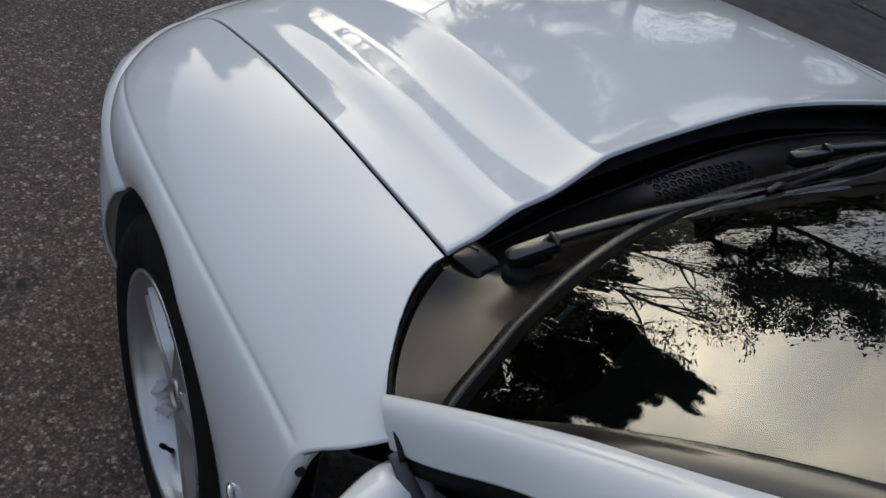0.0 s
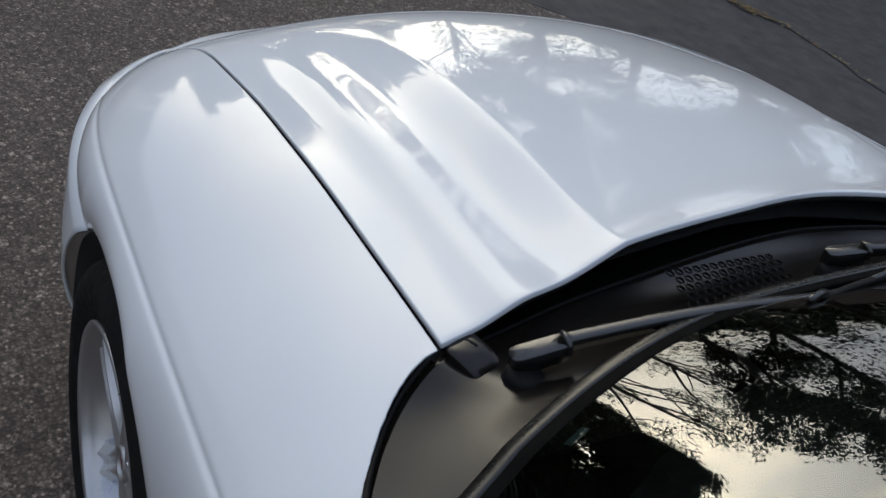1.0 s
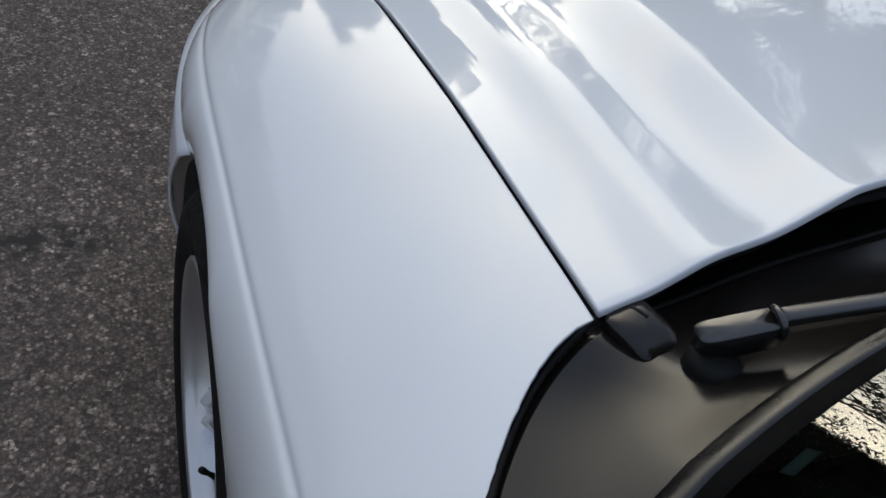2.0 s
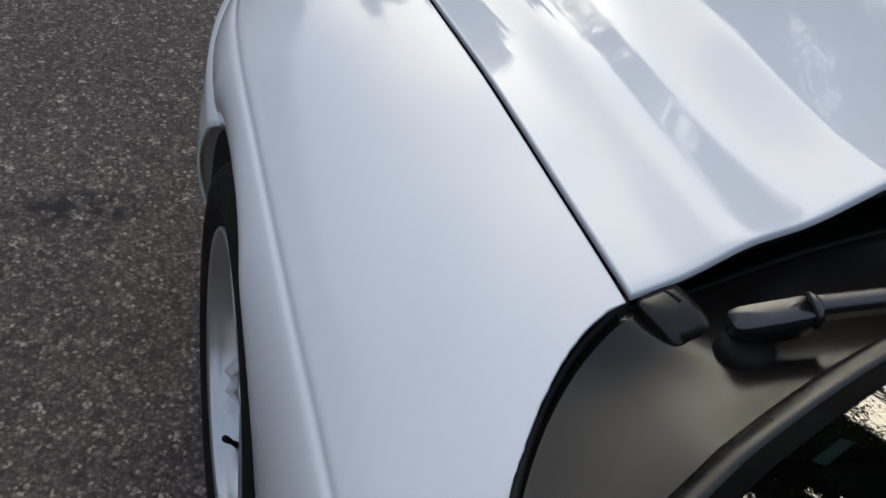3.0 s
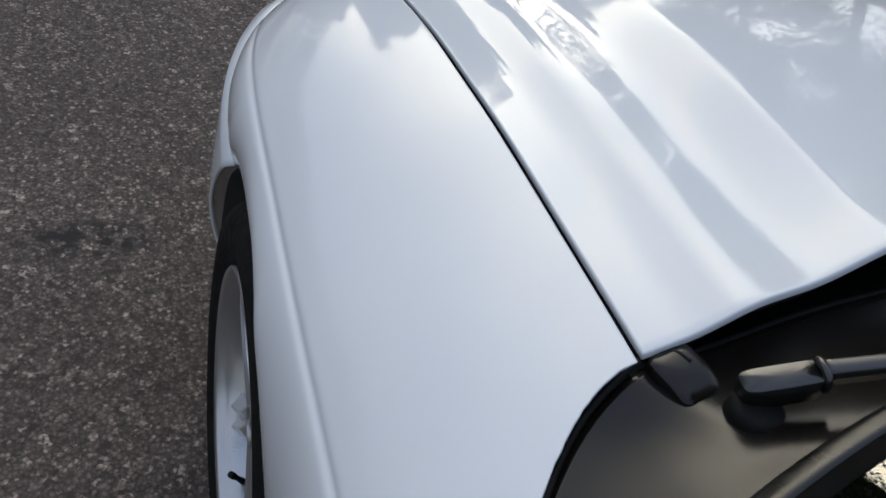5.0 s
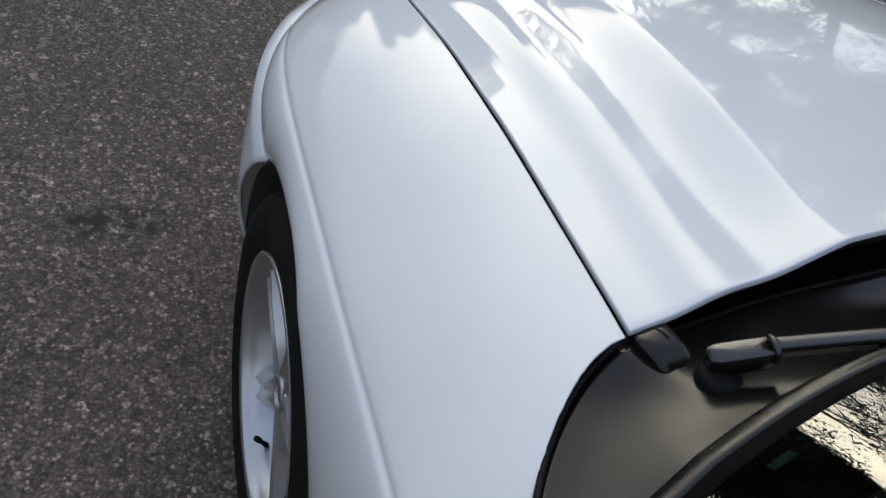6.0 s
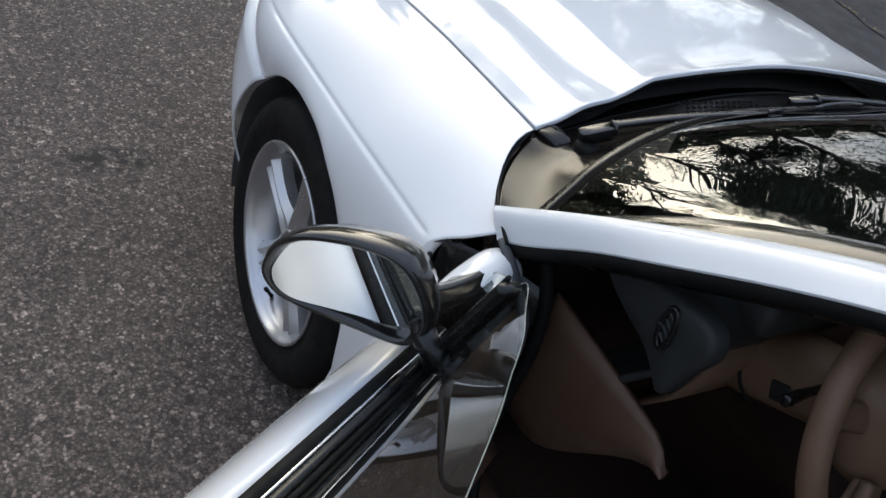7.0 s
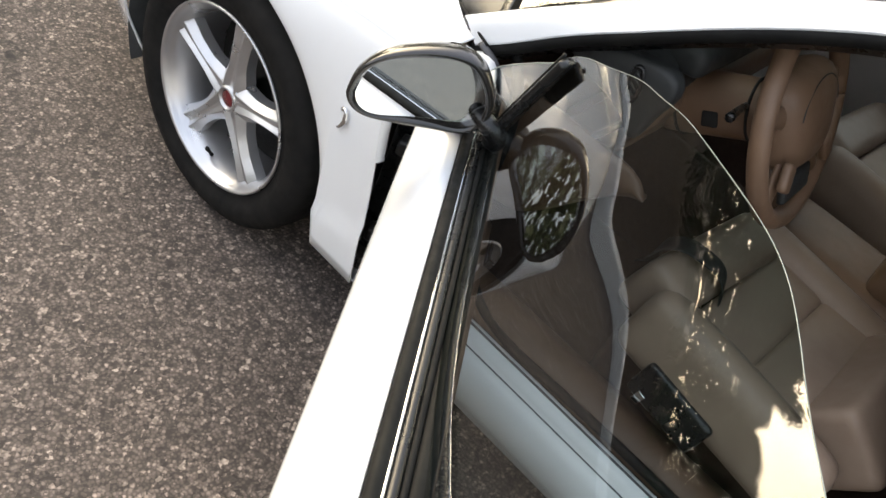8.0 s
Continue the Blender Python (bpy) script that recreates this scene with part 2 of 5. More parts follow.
def part(name, bm, mat, parent=None, label="", smooth=True):
    me = bpy.data.meshes.new(name)
    bm.normal_update()
    bm.to_mesh(me)
    bm.free()
    if smooth:
        me.polygons.foreach_set("use_smooth", [True] * len(me.polygons))
    return put_part(name, me, mat, parent, label)


def tube(points, radius, n=60, sides=10, flat=1.0, up=(0, 0, 1), capped=True):
    """A tube along a smooth curve. radius: a number or one for each given share of the way."""
    c = spline(points, n)
    r = np.full(n, radius) if isinstance(radius, (int, float)) else np.interp(np.linspace(0, 1, n), np.linspace(0, 1, len(radius)), radius)
    t = np.gradient(c, axis=0)
    t /= np.linalg.norm(t, axis=1, keepdims=True)
    s = np.cross(t, np.array(up, float))
    s /= np.linalg.norm(s, axis=1, keepdims=True) + 1e-9
    w = np.cross(s, t)
    a = np.linspace(0, 2 * np.pi, sides, endpoint=False)
    p = c[:, None] + r[:, None, None] * (np.cos(a)[None, :, None] * s[:, None] + flat * np.sin(a)[None, :, None] * w[:, None])
    if capped:
        p = np.concatenate([np.repeat(c[:1, None], sides, 1), p, np.repeat(c[-1:, None], sides, 1)])
    return p


def tube_mesh(name, points, radius, n=60, sides=10, flat=1.0, up=(0, 0, 1)):
    return grid_mesh(name, tube(points, radius, n, sides, flat, up), closed_v=True)


def strip_mesh(name, points, widths, heights, n=50):
    """A bar of rounded-box section lying along a curve, flat side up."""
    c = spline(points, n)
    k = np.linspace(0, 1, n)
    w, h = np.interp(k, np.linspace(0, 1, len(widths)), widths), np.interp(k, np.linspace(0, 1, len(heights)), heights)
    t = np.gradient(c, axis=0)
    t /= np.linalg.norm(t, axis=1, keepdims=True)
    side = np.cross(t, (0, 0, 1.0))
    side /= np.linalg.norm(side, axis=1, keepdims=True)
    up = np.cross(side, t)
    sec = [(-1, -1), (-1, 0.55), (-0.86, 0.88), (-0.6, 1), (0.6, 1), (0.86, 0.88), (1, 0.55), (1, -1)]
    p = np.stack([c + side * (a * w / 2)[:, None] + up * (b * h / 2)[:, None] for a, b in sec], 1)
    p = np.concatenate([np.repeat(c[:1, None], len(sec), 1), p, np.repeat(c[-1:, None], len(sec), 1)])
    return grid_mesh(name, p, closed_v=True)


def rounded_box(size, bevel, segments=3):
    bm = bmesh.new()
    bmesh.ops.create_cube(bm, size=1)
    bmesh.ops.scale(bm, vec=size, verts=bm.verts)
    bmesh.ops.bevel(bm, geom=bm.edges[:], offset=bevel, segments=segments, affect="EDGES", profile=0.6)
    return bm


def moved(bm, m):
    bmesh.ops.transform(bm, matrix=m, verts=bm.verts)
    return bm


def mirrored(p):
    q = np.array(p, float)
    q[..., 0] *= -1
    return q


MIDLINE = 0.15     # the car's middle lies this far right of x = 0


def wide(p):
    """Lays a shape drawn about x = 0 into the car: the left edge stays, the middle and the right side move out."""
    q = np.array(p, float)
    q[..., 0] += MIDLINE * np.clip(1 + q[..., 0] / 0.57, 0, 2)
    return q


def lathe(profile, sides=64, axis_x=True):
    """A ring about the x axis from (x, r) pairs."""
    a = np.linspace(0, 2 * np.pi, sides, endpoint=False)
    return np.stack([np.stack([np.full(sides, x), r * np.cos(a), r * np.sin(a)], -1) for x, r in profile])


# ---- ground ----
def make_ground():
    xs = np.r_[-np.geomspace(600, 4, 16), np.linspace(-3, 3, 25), np.geomspace(4, 600, 16)]
    p = np.stack([np.stack([np.full(len(xs), x), xs, np.zeros(len(xs))], -1) for x in xs])
    return tagged(put_part("ground", grid_mesh("ground", p), ASPHALT), "worn dark grey asphalt with pale stone chips", "ground", kind="structure")


make_ground()

# ---- car: lines of the body ----
GAP = [(-0.618, 0.68, 0.625), (-0.606, 0.62, 0.705), (-0.592, 0.56, 0.752), (-0.580, 0.50, 0.781), (-0.572, 0.39, 0.806), (-0.566, 0.27, 0.825), (-0.564, 0.15, 0.840), (-0.563, 0.03, 0.854), (-0.564, -0.09, 0.866), (-0.565, -0.20, 0.876), (-0.566, -0.32, 0.886), (-0.570, -0.46, 0.897), (-0.574, -0.607, 0.907)]
COWL_EDGE = [(-0.566, -0.320, 0.887), (-0.608, -0.343, 0.870), (-0.664, -0.396, 0.860), (-0.704, -0.452, 0.860), (-0.722, -0.487, 0.862), (-0.738, -0.547, 0.852)]
CREASE = [(-0.650, 0.68, 0.602), (-0.697, 0.60, 0.646), (-0.736, 0.51, 0.674), (-0.761, 0.42, 0.689), (-0.777, 0.30, 0.704), (-0.784, 0.15, 0.719), (-0.788, 0.0, 0.733), (-0.792, -0.16, 0.748), (-0.795, -0.32, 0.765), (-0.798, -0.42, 0.776), (-0.804, -0.52, 0.790)]
AXLE_Z = 0.325
ARCH_Y, ARCH_Z, ARCH_R = 0.024, 0.306, 0.374


def through_points(points):
    """A smooth curve through all the points: x and z by y."""
    c = spline(points, 500)
    c = c[np.argsort(c[:, 1])]
    return lambda y: np.stack([np.interp(y, c[:, 1], c[:, 0]), np.asarray(y, float), np.interp(y, c[:, 1], c[:, 2])], -1)


def fair(points, degree):
    """A fair curve: x and z as smooth functions of y."""
    p = np.array(points)
    fx, fz = np.polyfit(p[:, 1], p[:, 0], degree), np.polyfit(p[:, 1], p[:, 2], degree)
    return lambda y: np.stack([np.polyval(fx, y), np.asarray(y, float), np.polyval(fz, y)], -1)


gap_line = through_points(GAP)
crease_line = through_points(CREASE)


# plan of the bumper's upper edge, from the wheel's opening to the middle
NOSE = [(-0.793, 0.290), (-0.789, 0.36), (-0.778, 0.43), (-0.759, 0.50), (-0.730, 0.57), (-0.682, 0.645), (-0.59, 0.745), (-0.35, 0.855), (0, 0.885)]
SEAM_Y, SEAM_Z = 0.290, 0.556


def seam_z(y):
    return SEAM_Z + 0.065 * np.clip((y - SEAM_Y) / 0.30, 0, 1.15)


def arch_x(y):
    return -0.809 + 0.037 * y + 0.074 * y * y


REAR_Y = ARCH_Y - ARCH_R


def fender_grids():
    share = np.r_[0, 0.007, 0.018, np.linspace(0.04, 0.92, 23), 0.94, 0.957, 0.97, 0.98, 0.988, 0.994, 1.0]
    v = np.r_[np.linspace(0.64, -0.31, 74), np.linspace(-0.318, -0.607, 48)]
    inner = gap_line(v)
    cy = np.interp(v, [-0.607, -0.31, 0.64], [-0.480, -0.275, 0.64])
    crease = crease_line(cy)
    dz = inner[:, 2] - crease[:, 2]
    drop = 0.20 + 0.12 * smooth01((v + 0.35) / 0.3)
    mid = np.stack([inner[:, 0] + 0.63 * (crease[:, 0] - inner[:, 0]), inner[:, 1] + 0.63 * (crease[:, 1] - inner[:, 1]), inner[:, 2] - drop * dz], -1)
    trim = spline([(x, y) for x, y, z in COWL_EDGE], 300)
    top = []
    for i in range(len(v)):
        u0 = 0.0
        if v[i] < -0.318:
            for u in np.linspace(0, 1, 300):
                q = (1 - u) ** 2 * inner[i] + 2 * u * (1 - u) * mid[i] + u * u * crease[i]
                k = np.argmin(np.abs(trim[:, 1] - q[1])) if q[1] < -0.325 else 0
                if q[0] <= trim[k, 0] or q[1] > -0.325:
                    u0 = u if q[1] <= -0.325 else 0.0
                    break
        u = u0 + (1 - u0) * share[:, None]
        top.append((1 - u) ** 2 * inner[i] + 2 * u * (1 - u) * mid[i] + u ** 2 * crease[i])
    top = np.array(top)
    # side below the crease: seam with the bumper, arch, rear leg
    low, kv = [], []
    for s in np.linspace(0, 1, 10, endpoint=False):
        y = 0.64 + s * (SEAM_Y - 0.64)
        q = along(NOSE, 1, np.array([y]))[0]
        low.append((q[0], y, float(seam_z(y))))
        kv.append(y)
    th0 = math.acos((SEAM_Y - ARCH_Y) / ARCH_R)
    for th in np.linspace(th0, math.pi, 46):
        y, z = ARCH_Y + ARCH_R * math.cos(th), ARCH_Z + ARCH_R * math.sin(th)
        low.append((arch_x(y), y, z))
        kv.append(SEAM_Y + (th - th0) / (math.pi - th0) * (REAR_Y - SEAM_Y))
    for s in np.linspace(0, 1, 8)[1:]:
        z = ARCH_Z - s * 0.098
        low.append((arch_x(REAR_Y) + 0.006 * s, REAR_Y - 0.020 * s, z))
        kv.append(REAR_Y - 0.05 * s)
    for s in np.linspace(0, 1, 8)[1:]:
        low.append((arch_x(REAR_Y) + 0.006, REAR_Y - 0.020 - 0.137 * s, 0.208))
        kv.append(REAR_Y - 0.05 - 0.055 * s)
    low, kv = np.array(low), np.array(kv)
    order = np.argsort(kv)
    low = np.stack([np.interp(cy, kv[order], low[order, j]) for j in range(3)], -1)
    up = crease
    w = np.r_[0, 0.007, 0.015, 0.025, 0.037, 0.052, 0.07, np.linspace(0.10, 1, 30)][None, :, None]
    run = up - mid
    reach = np.minimum(0.55 + 0.10 * smooth01((-0.2 - cy) / 0.2), 0.5 * np.linalg.norm(low - up, axis=1) / np.linalg.norm(run, axis=1))[:, None]
    ctrl = up + reach * run
    lean = 0.6 * smooth01((-0.2 - cy) / 0.2)
    ctrl[:, 1] = (1 - lean) * (0.6 * up[:, 1] + 0.4 * low[:, 1]) + lean * ctrl[:, 1]
    side = (1 - w) ** 2 * up[:, None] + 2 * w * (1 - w) * ctrl[:, None] + w ** 2 * low[:, None]
    # a shallow pressed line runs along the shoulder
    for g, to in ((top, crease[:, None]), (side, crease[:, None])):
        off = np.linalg.norm(g - to, axis=-1)
        deep = 0.0024 * np.exp(-(off / 0.0055) ** 2) * smooth01((0.60 - g[..., 1]) / 0.2) * smooth01((g[..., 1] + 0.475) / 0.045)
        g[..., 0] += 0.8 * deep
        g[..., 2] -= 0.55 * deep
    # the skirt stands proud at the foot, and the rear edge draws forward below the shoulder
    y, z = side[..., 1], side[..., 2]
    side[..., 0] -= 0.009 * smooth01((0.345 + 0.35 * (-0.42 - y) - z) / 0.022) * smooth01((-0.30 - y) / 0.05)
    side[..., 1] = y + 0.020 * np.exp(-((z - 0.66) / 0.13) ** 2) * smooth01((-0.37 - y) / 0.11) * smooth01(w[..., 0] / 0.40)
    for g in (top, side):
        off = np.linalg.norm(g - crease[-1], axis=-1)
        g[..., 1] += 0.016 * np.exp(-(off / 0.045) ** 2)
    return top, side, low


def make_fender(car, sign):
    top, side, low = fender_grids()
    # the arch lip turns inwards
    lip = np.stack([low + np.array([d, 0, dz]) for d, dz in ((0, 0), (0.004, -0.002), (0.03, 0.0))], 1)
    bm_faces, verts = [], []
    for g in (top, side, lip):
        g = g if sign < 0 else wide(mirrored(g))
        n, m = g.shape[:2]
        base = len(verts)
        verts += g.reshape(-1, 3).tolist()
        for i in range(n - 1):
            for j in range(m - 1):
                q = (base + i * m + j, base + (i + 1) * m + j, base + (i + 1) * m + j + 1, base + i * m + j + 1)
                bm_faces.append(q if sign > 0 else q[::-1])
    me = bpy.data.meshes.new("front_fender")
    me.from_pydata(verts, [], bm_faces)
    bm = bmesh.new()
    bm.from_mesh(me)
    bmesh.ops.remove_doubles(bm, verts=bm.verts, dist=0.0008)
    bmesh.ops.recalc_face_normals(bm, faces=bm.faces)
    bm.to_mesh(me)
    bm.free()
    me.polygons.foreach_set("use_smooth", [True] * len(me.polygons))
    fender = put_part("front_fender", me, PAINT, car, "glossy white front fender over the wheel", thick=0.004, offset=-1)
    # the rear edge folds in to a bolted flange
    edge = side[-1, :24]
    fl = np.stack([edge + np.array(d) for d in ((0.001, 0.001, 0), (0.005, -0.003, 0.0), (0.022, -0.005, 0.0), (0.030, 0.006, 0.0))], 1)
    fl = fl if sign < 0 else wide(mirrored(fl))
    put_part("fender_flange", grid_mesh("fender_flange", fl, flip=sign > 0), PAINT, fender, "folded white fender flange")
    for k in (8, 17):
        b = fl[k].mean(0)
        bolt = np.array([[(b[0] + r * math.cos(a), b[1] - 0.004 - d, b[2] + r * math.sin(a)) for a in np.linspace(0, 2 * math.pi, 10, endpoint=False)] for r, d in ((0.006, 0.0), (0.006, 0.004), (0.004, 0.006), (0.0, 0.006))])
        put_part("flange_bolt", grid_mesh("flange_bolt", bolt, closed_v=True), DARK, fender)
    return fender


# ---- car: hood ----
HOOD_EDGE = [(0, -0.220, 0.972), (-0.052, -0.223, 0.972), (-0.143, -0.236, 0.974), (-0.234, -0.249, 0.969), (-0.325, -0.263, 0.954), (-0.416, -0.284, 0.930), (-0.507, -0.306, 0.904), (-0.562, -0.318, 0.889)]
CENTRE = [(0.0, 0.84, 0.60), (0.0, 0.76, 0.735), (0.0, 0.64, 0.832), (0.0, 0.50, 0.884), (0.0, 0.36, 0.916), (0.0, 0.2, 0.938), (0.0, 0.0, 0.957), (0.0, -0.223, 0.972)]
# steepness across the hood, from its edge to the middle: two steps with a terrace between them
STEPS = [(0.57, 0.16), (0.534, 0.18), (0.514, 0.40), (0.496, 0.46), (0.478, 0.24), (0.462, 0.09), (0.437, 0.10), (0.421, 0.24), (0.397, 0.42), (0.367, 0.47), (0.352, 0.42), (0.342, 0.13), (0.30, 0.11), (0.15, 0.06), (0.0, 0.0)]
_a = np.linspace(0.57, 0.0, 571)
_rise = np.cumsum(np.interp(_a[::-1], [q[0] for q in STEPS[::-1]], [q[1] for q in STEPS[::-1]])[::-1])
_rise = (_rise - _rise[0]) / (_rise[-1] - _rise[0])
centre_height = fair(CENTRE, 5)


def hood_height(x, y):
    a = np.abs(x)
    g = gap_line(np.clip(y, -0.34, 0.66))
    c = centre_height(y)
    u = np.clip(a / -g[..., 0], 0, 1)
    stepped = np.interp(u * 0.57, _a[::-1], _rise[::-1])
    plain = 1 - u ** 2.2
    k = smooth01((0.52 - y) / 0.26)
    return g[..., 2] + (c[..., 2] - g[..., 2]) * (plain + (stepped - plain) * k)


def make_hood(car):
    half = np.r_[np.linspace(0, 0.28, 15), np.linspace(0.285, 0.535, 110)]
    xs = np.r_[-half[:0:-1], half] / 0.535
    rows = []
    s = np.linspace(0, 1, 90)
    for q in xs:
        a = abs(q)
        y0 = 0.84 - 0.16 * a ** 2.2
        yr = along(HOOD_EDGE, 0, np.array([-a * 0.562]))[0][1]
        y = y0 + (yr - y0) * s
        ge = -gap_line(np.clip(y, -0.34, 0.66))[:, 0] - 0.0052
        x = q * ge
        rows.append(np.stack([x, y, hood_height(x, y)], -1))
    p = np.array(rows)
    hood = put_part("hood", grid_mesh("hood", wide(p), flip=True), PAINT, car, "white hood with moulded ridges", thick=0.009, offset=-1, rim_bevel=0.002)
    pan = np.array(rows)[::6, ::6] * np.array([0.985, 1, 1]) + np.array([0, -0.012, -0.075])
    put_part("under_hood_tray", grid_mesh("under_hood_tray", wide(pan), flip=True), DARK, hood, "dark tray under the hood", thick=0.003)
    for sgn in (1, -1):
        g = gap_line(np.linspace(0.60, -0.325, 60))
        ch = np.stack([g + np.array(d) for d in ((-0.004, 0, -0.007), (0.0, 0, -0.022), (0.010, 0, -0.022), (0.016, 0, -0.012))], 1)
        ch = ch if sgn > 0 else mirrored(ch)
        put_part("hood_channel", grid_mesh("hood_channel", wide(ch), flip=sgn > 0), DARK, hood, "dark channel under the hood's edge")
    lip = np.array(rows)[:, -1] + np.array([0, 0.008, -0.017])
    put_part("hood_seal", tube_mesh("hood_seal", wide(lip)[3:-3:5], 0.007, 120, 8), RUBBER, hood, "black rubber seal under the hood's rear lip")
    return hood


# ---- car: bumper ----
def make_bumper(car):
    plan = spline(NOSE, 70)
    plan = np.concatenate([plan, plan[-2::-1] * np.array([-1, 1])])
    n = len(plan)
    rows = []
    for i, (x, y) in enumerate(plan):
        ztop = float(seam_z(y)) + 0.0012
        d = np.array([x, y]) - np.array([0.0, 0.1])
        d /= np.linalg.norm(d)
        col = []
        for w in np.r_[0, 0.008, 0.02, 0.04, 0.07, np.linspace(0.12, 1, 14)]:
            z = ztop + (0.19 - ztop) * max(0.0, w - 0.012)
            out = -0.005 + (0.010 + 0.012 * smooth01((y - 0.30) / 0.25)) * smooth01(w / 0.045) + 0.012 * math.sin(math.pi * min(1, w * 1.15)) - 0.05 * w ** 3
            q = np.array([x, y]) + d * out
            col.append((q[0], q[1], z))
        rows.append(col)
    p = np.array(rows)
    # rear ends follow the arch
    for i in range(n):
        s = min(i, n - 1 - i)
        if s < 12:
            for j in range(p.shape[1]):
                z = p[i, j, 2]
                ya = ARCH_Y + math.sqrt(max(ARCH_R ** 2 - (z - ARCH_Z) ** 2, 0.0))
                k = (1 - s / 12) ** 1.5
                p[i, j, 1] = p[i, j, 1] + (ya - SEAM_Y) * k
    return put_part("front_bumper", grid_mesh("front_bumper", wide(p), flip=True), PAINT, car, "white front bumper corner", thick=0.006, offset=-1)


# ---- car: wheel ----
def make_wheel(car, centre, sign):
    """sign -1: outer face towards -x; the front wheels are steered a little."""
    turn = STEER if centre[1] > -1 else 0.0
    def place(p):
        q = np.array(p, float)
        q[..., 0] *= -sign
        x, z = q[..., 0].copy(), q[..., 2].copy()
        q[..., 0], q[..., 2] = x + z * CAMBER * -sign, z - x * CAMBER * -sign
        x, y = q[..., 0].copy(), q[..., 1].copy()
        q[..., 0], q[..., 1] = x * math.cos(turn) + y * math.sin(turn), y * math.cos(turn) - x * math.sin(turn)
        return q + np.array(centre)
    prof = [(0.20, 0.224), (0.004, 0.2265), (-0.003, 0.2285), (-0.002, 0.236), (-0.012, 0.252), (-0.016, 0.275), (-0.012, 0.298), (0.0, 0.314), (0.014, 0.322), (0.05, 0.3255), (0.15, 0.3255), (0.19, 0.318), (0.21, 0.29), (0.205, 0.24), (0.20, 0.224)]
    tyre = put_part("wheel", grid_mesh("wheel", place(lathe(prof, 96)), closed_v=True, flip=sign < 0), TYRE, car, "front wheel with a low black tyre")
    rim_prof = [(0.20, 0.20), (0.10, 0.196), (0.035, 0.206), (0.018, 0.214), (0.008, 0.220), (0.0, 0.2275), (-0.006, 0.2285), (-0.009, 0.2245), (-0.004, 0.2195), (0.004, 0.217), (0.012, 0.2125), (0.022, 0.205), (0.09, 0.196)]
    put_part("rim", grid_mesh("rim", place(lathe(rim_prof, 96)), closed_v=True, flip=sign < 0), ALLOY, tyre, "polished silver alloy rim")
    put_part("brake_disc", grid_mesh("brake_disc", place(lathe([(0.130, 0.03), (0.130, 0.145), (0.140, 0.145), (0.140, 0.03)], 48)), closed_v=True), DISC, tyre, "grey steel brake disc")
    put_part("wheel_back", grid_mesh("wheel_back", place(lathe([(0.155, 0.0), (0.155, 0.2)], 48)), closed_v=True), DARK, tyre)
    # five spokes, each with a raised spine
    for k in range(5):
        th = radians(SPOKE_TURN + 72 * k)
        rows = []
        for s in np.linspace(0, 1, 26):
            r = 0.030 + s * 0.176
            half = 0.045 - 0.017 * smooth01(s / 0.45) + 0.010 * smooth01((s - 0.6) / 0.4)
            face = 0.022 - 0.006 * s + 0.004 * s ** 3
            sec = []
            for w, dip in ((-1.0, 0.044), (-0.97, 0.017), (-0.50, 0.001), (-0.42, 0.0), (-0.34, 0.002), (-0.10, 0.0085), (0.10, 0.0085), (0.34, 0.002), (0.42, 0.0), (0.50, 0.001), (0.97, 0.017), (1.0, 0.044)):
                yy, zz = r, w * half
                sec.append((face - 0.003 + dip, yy * math.cos(th) - zz * math.sin(th), yy * math.sin(th) + zz * math.cos(th)))
            rows.append(sec)
        me = grid_mesh("spoke", place(np.array(rows)), flip=sign > 0)
        me.polygons.foreach_set("use_smooth", [False] * len(me.polygons))
        put_part("spoke", me, ALLOY, tyre)
    hub = [(0.060, 0.056), (0.030, 0.054), (0.026, 0.048), (0.027, 0.034), (0.020, 0.031), (0.017, 0.028), (0.018, 0.0245), (0.030, 0.0235), (0.031, 0.0)]
    put_part("hub", grid_mesh("hub", place(lathe(hub, 40)), closed_v=True, flip=sign < 0), ALLOY, tyre)
    cap = [(0.030, 0.0225), (0.023, 0.0215), (0.021, 0.016), (0.020, 0.0)]
    put_part("centre_cap", grid_mesh("centre_cap", place(lathe(cap, 32)), closed_v=True, flip=sign < 0), RED, tyre, "dark red round centre cap")
    for k in range(5):
        th = radians(SPOKE_TURN + 36 + 72 * k)
        nut = np.array(lathe([(0.034, 0.0080), (0.021, 0.0080), (0.020, 0.006), (0.024, 0.0)], 12)) + np.array([0, 0.038 * math.cos(th), 0.038 * math.sin(th)])
        put_part("wheel_nut", grid_mesh("wheel_nut", place(nut), closed_v=True, flip=sign < 0), CHROME, tyre)
    th = radians(VALVE_TURN)
    d = np.array([0, math.cos(th), math.sin(th)])
    v0, v1 = 0.200 * d + np.array([0.03, 0, 0]), 0.168 * d + np.array([0.008, 0, 0])
    put_part("valve_stem", tube_mesh("valve_stem", place(np.array([v0, 0.5 * (v0 + v1), v1])), [0.0055, 0.0045, 0.0040, 0.0058, 0.0055], 14, 10, up=(1, 0, 0)), RUBBER, tyre, "short black rubber valve stem")
    return tyre


LINER = varied("dusty wheel arch plastic", (0.06, 0.063, 0.064), (0.09, 0.092, 0.092), 8.0, (0.6, 0.8), 90.0, 0.3, 0.002)
SPOKE_TURN, VALVE_TURN = 91.5, 277.0
STEER = radians(1.3)
CAMBER = radians(1.3)
DISC = varied("brake disc steel", (0.02, 0.02, 0.02), (0.04, 0.038, 0.036), 40.0, (0.4, 0.55), metal=0.7)


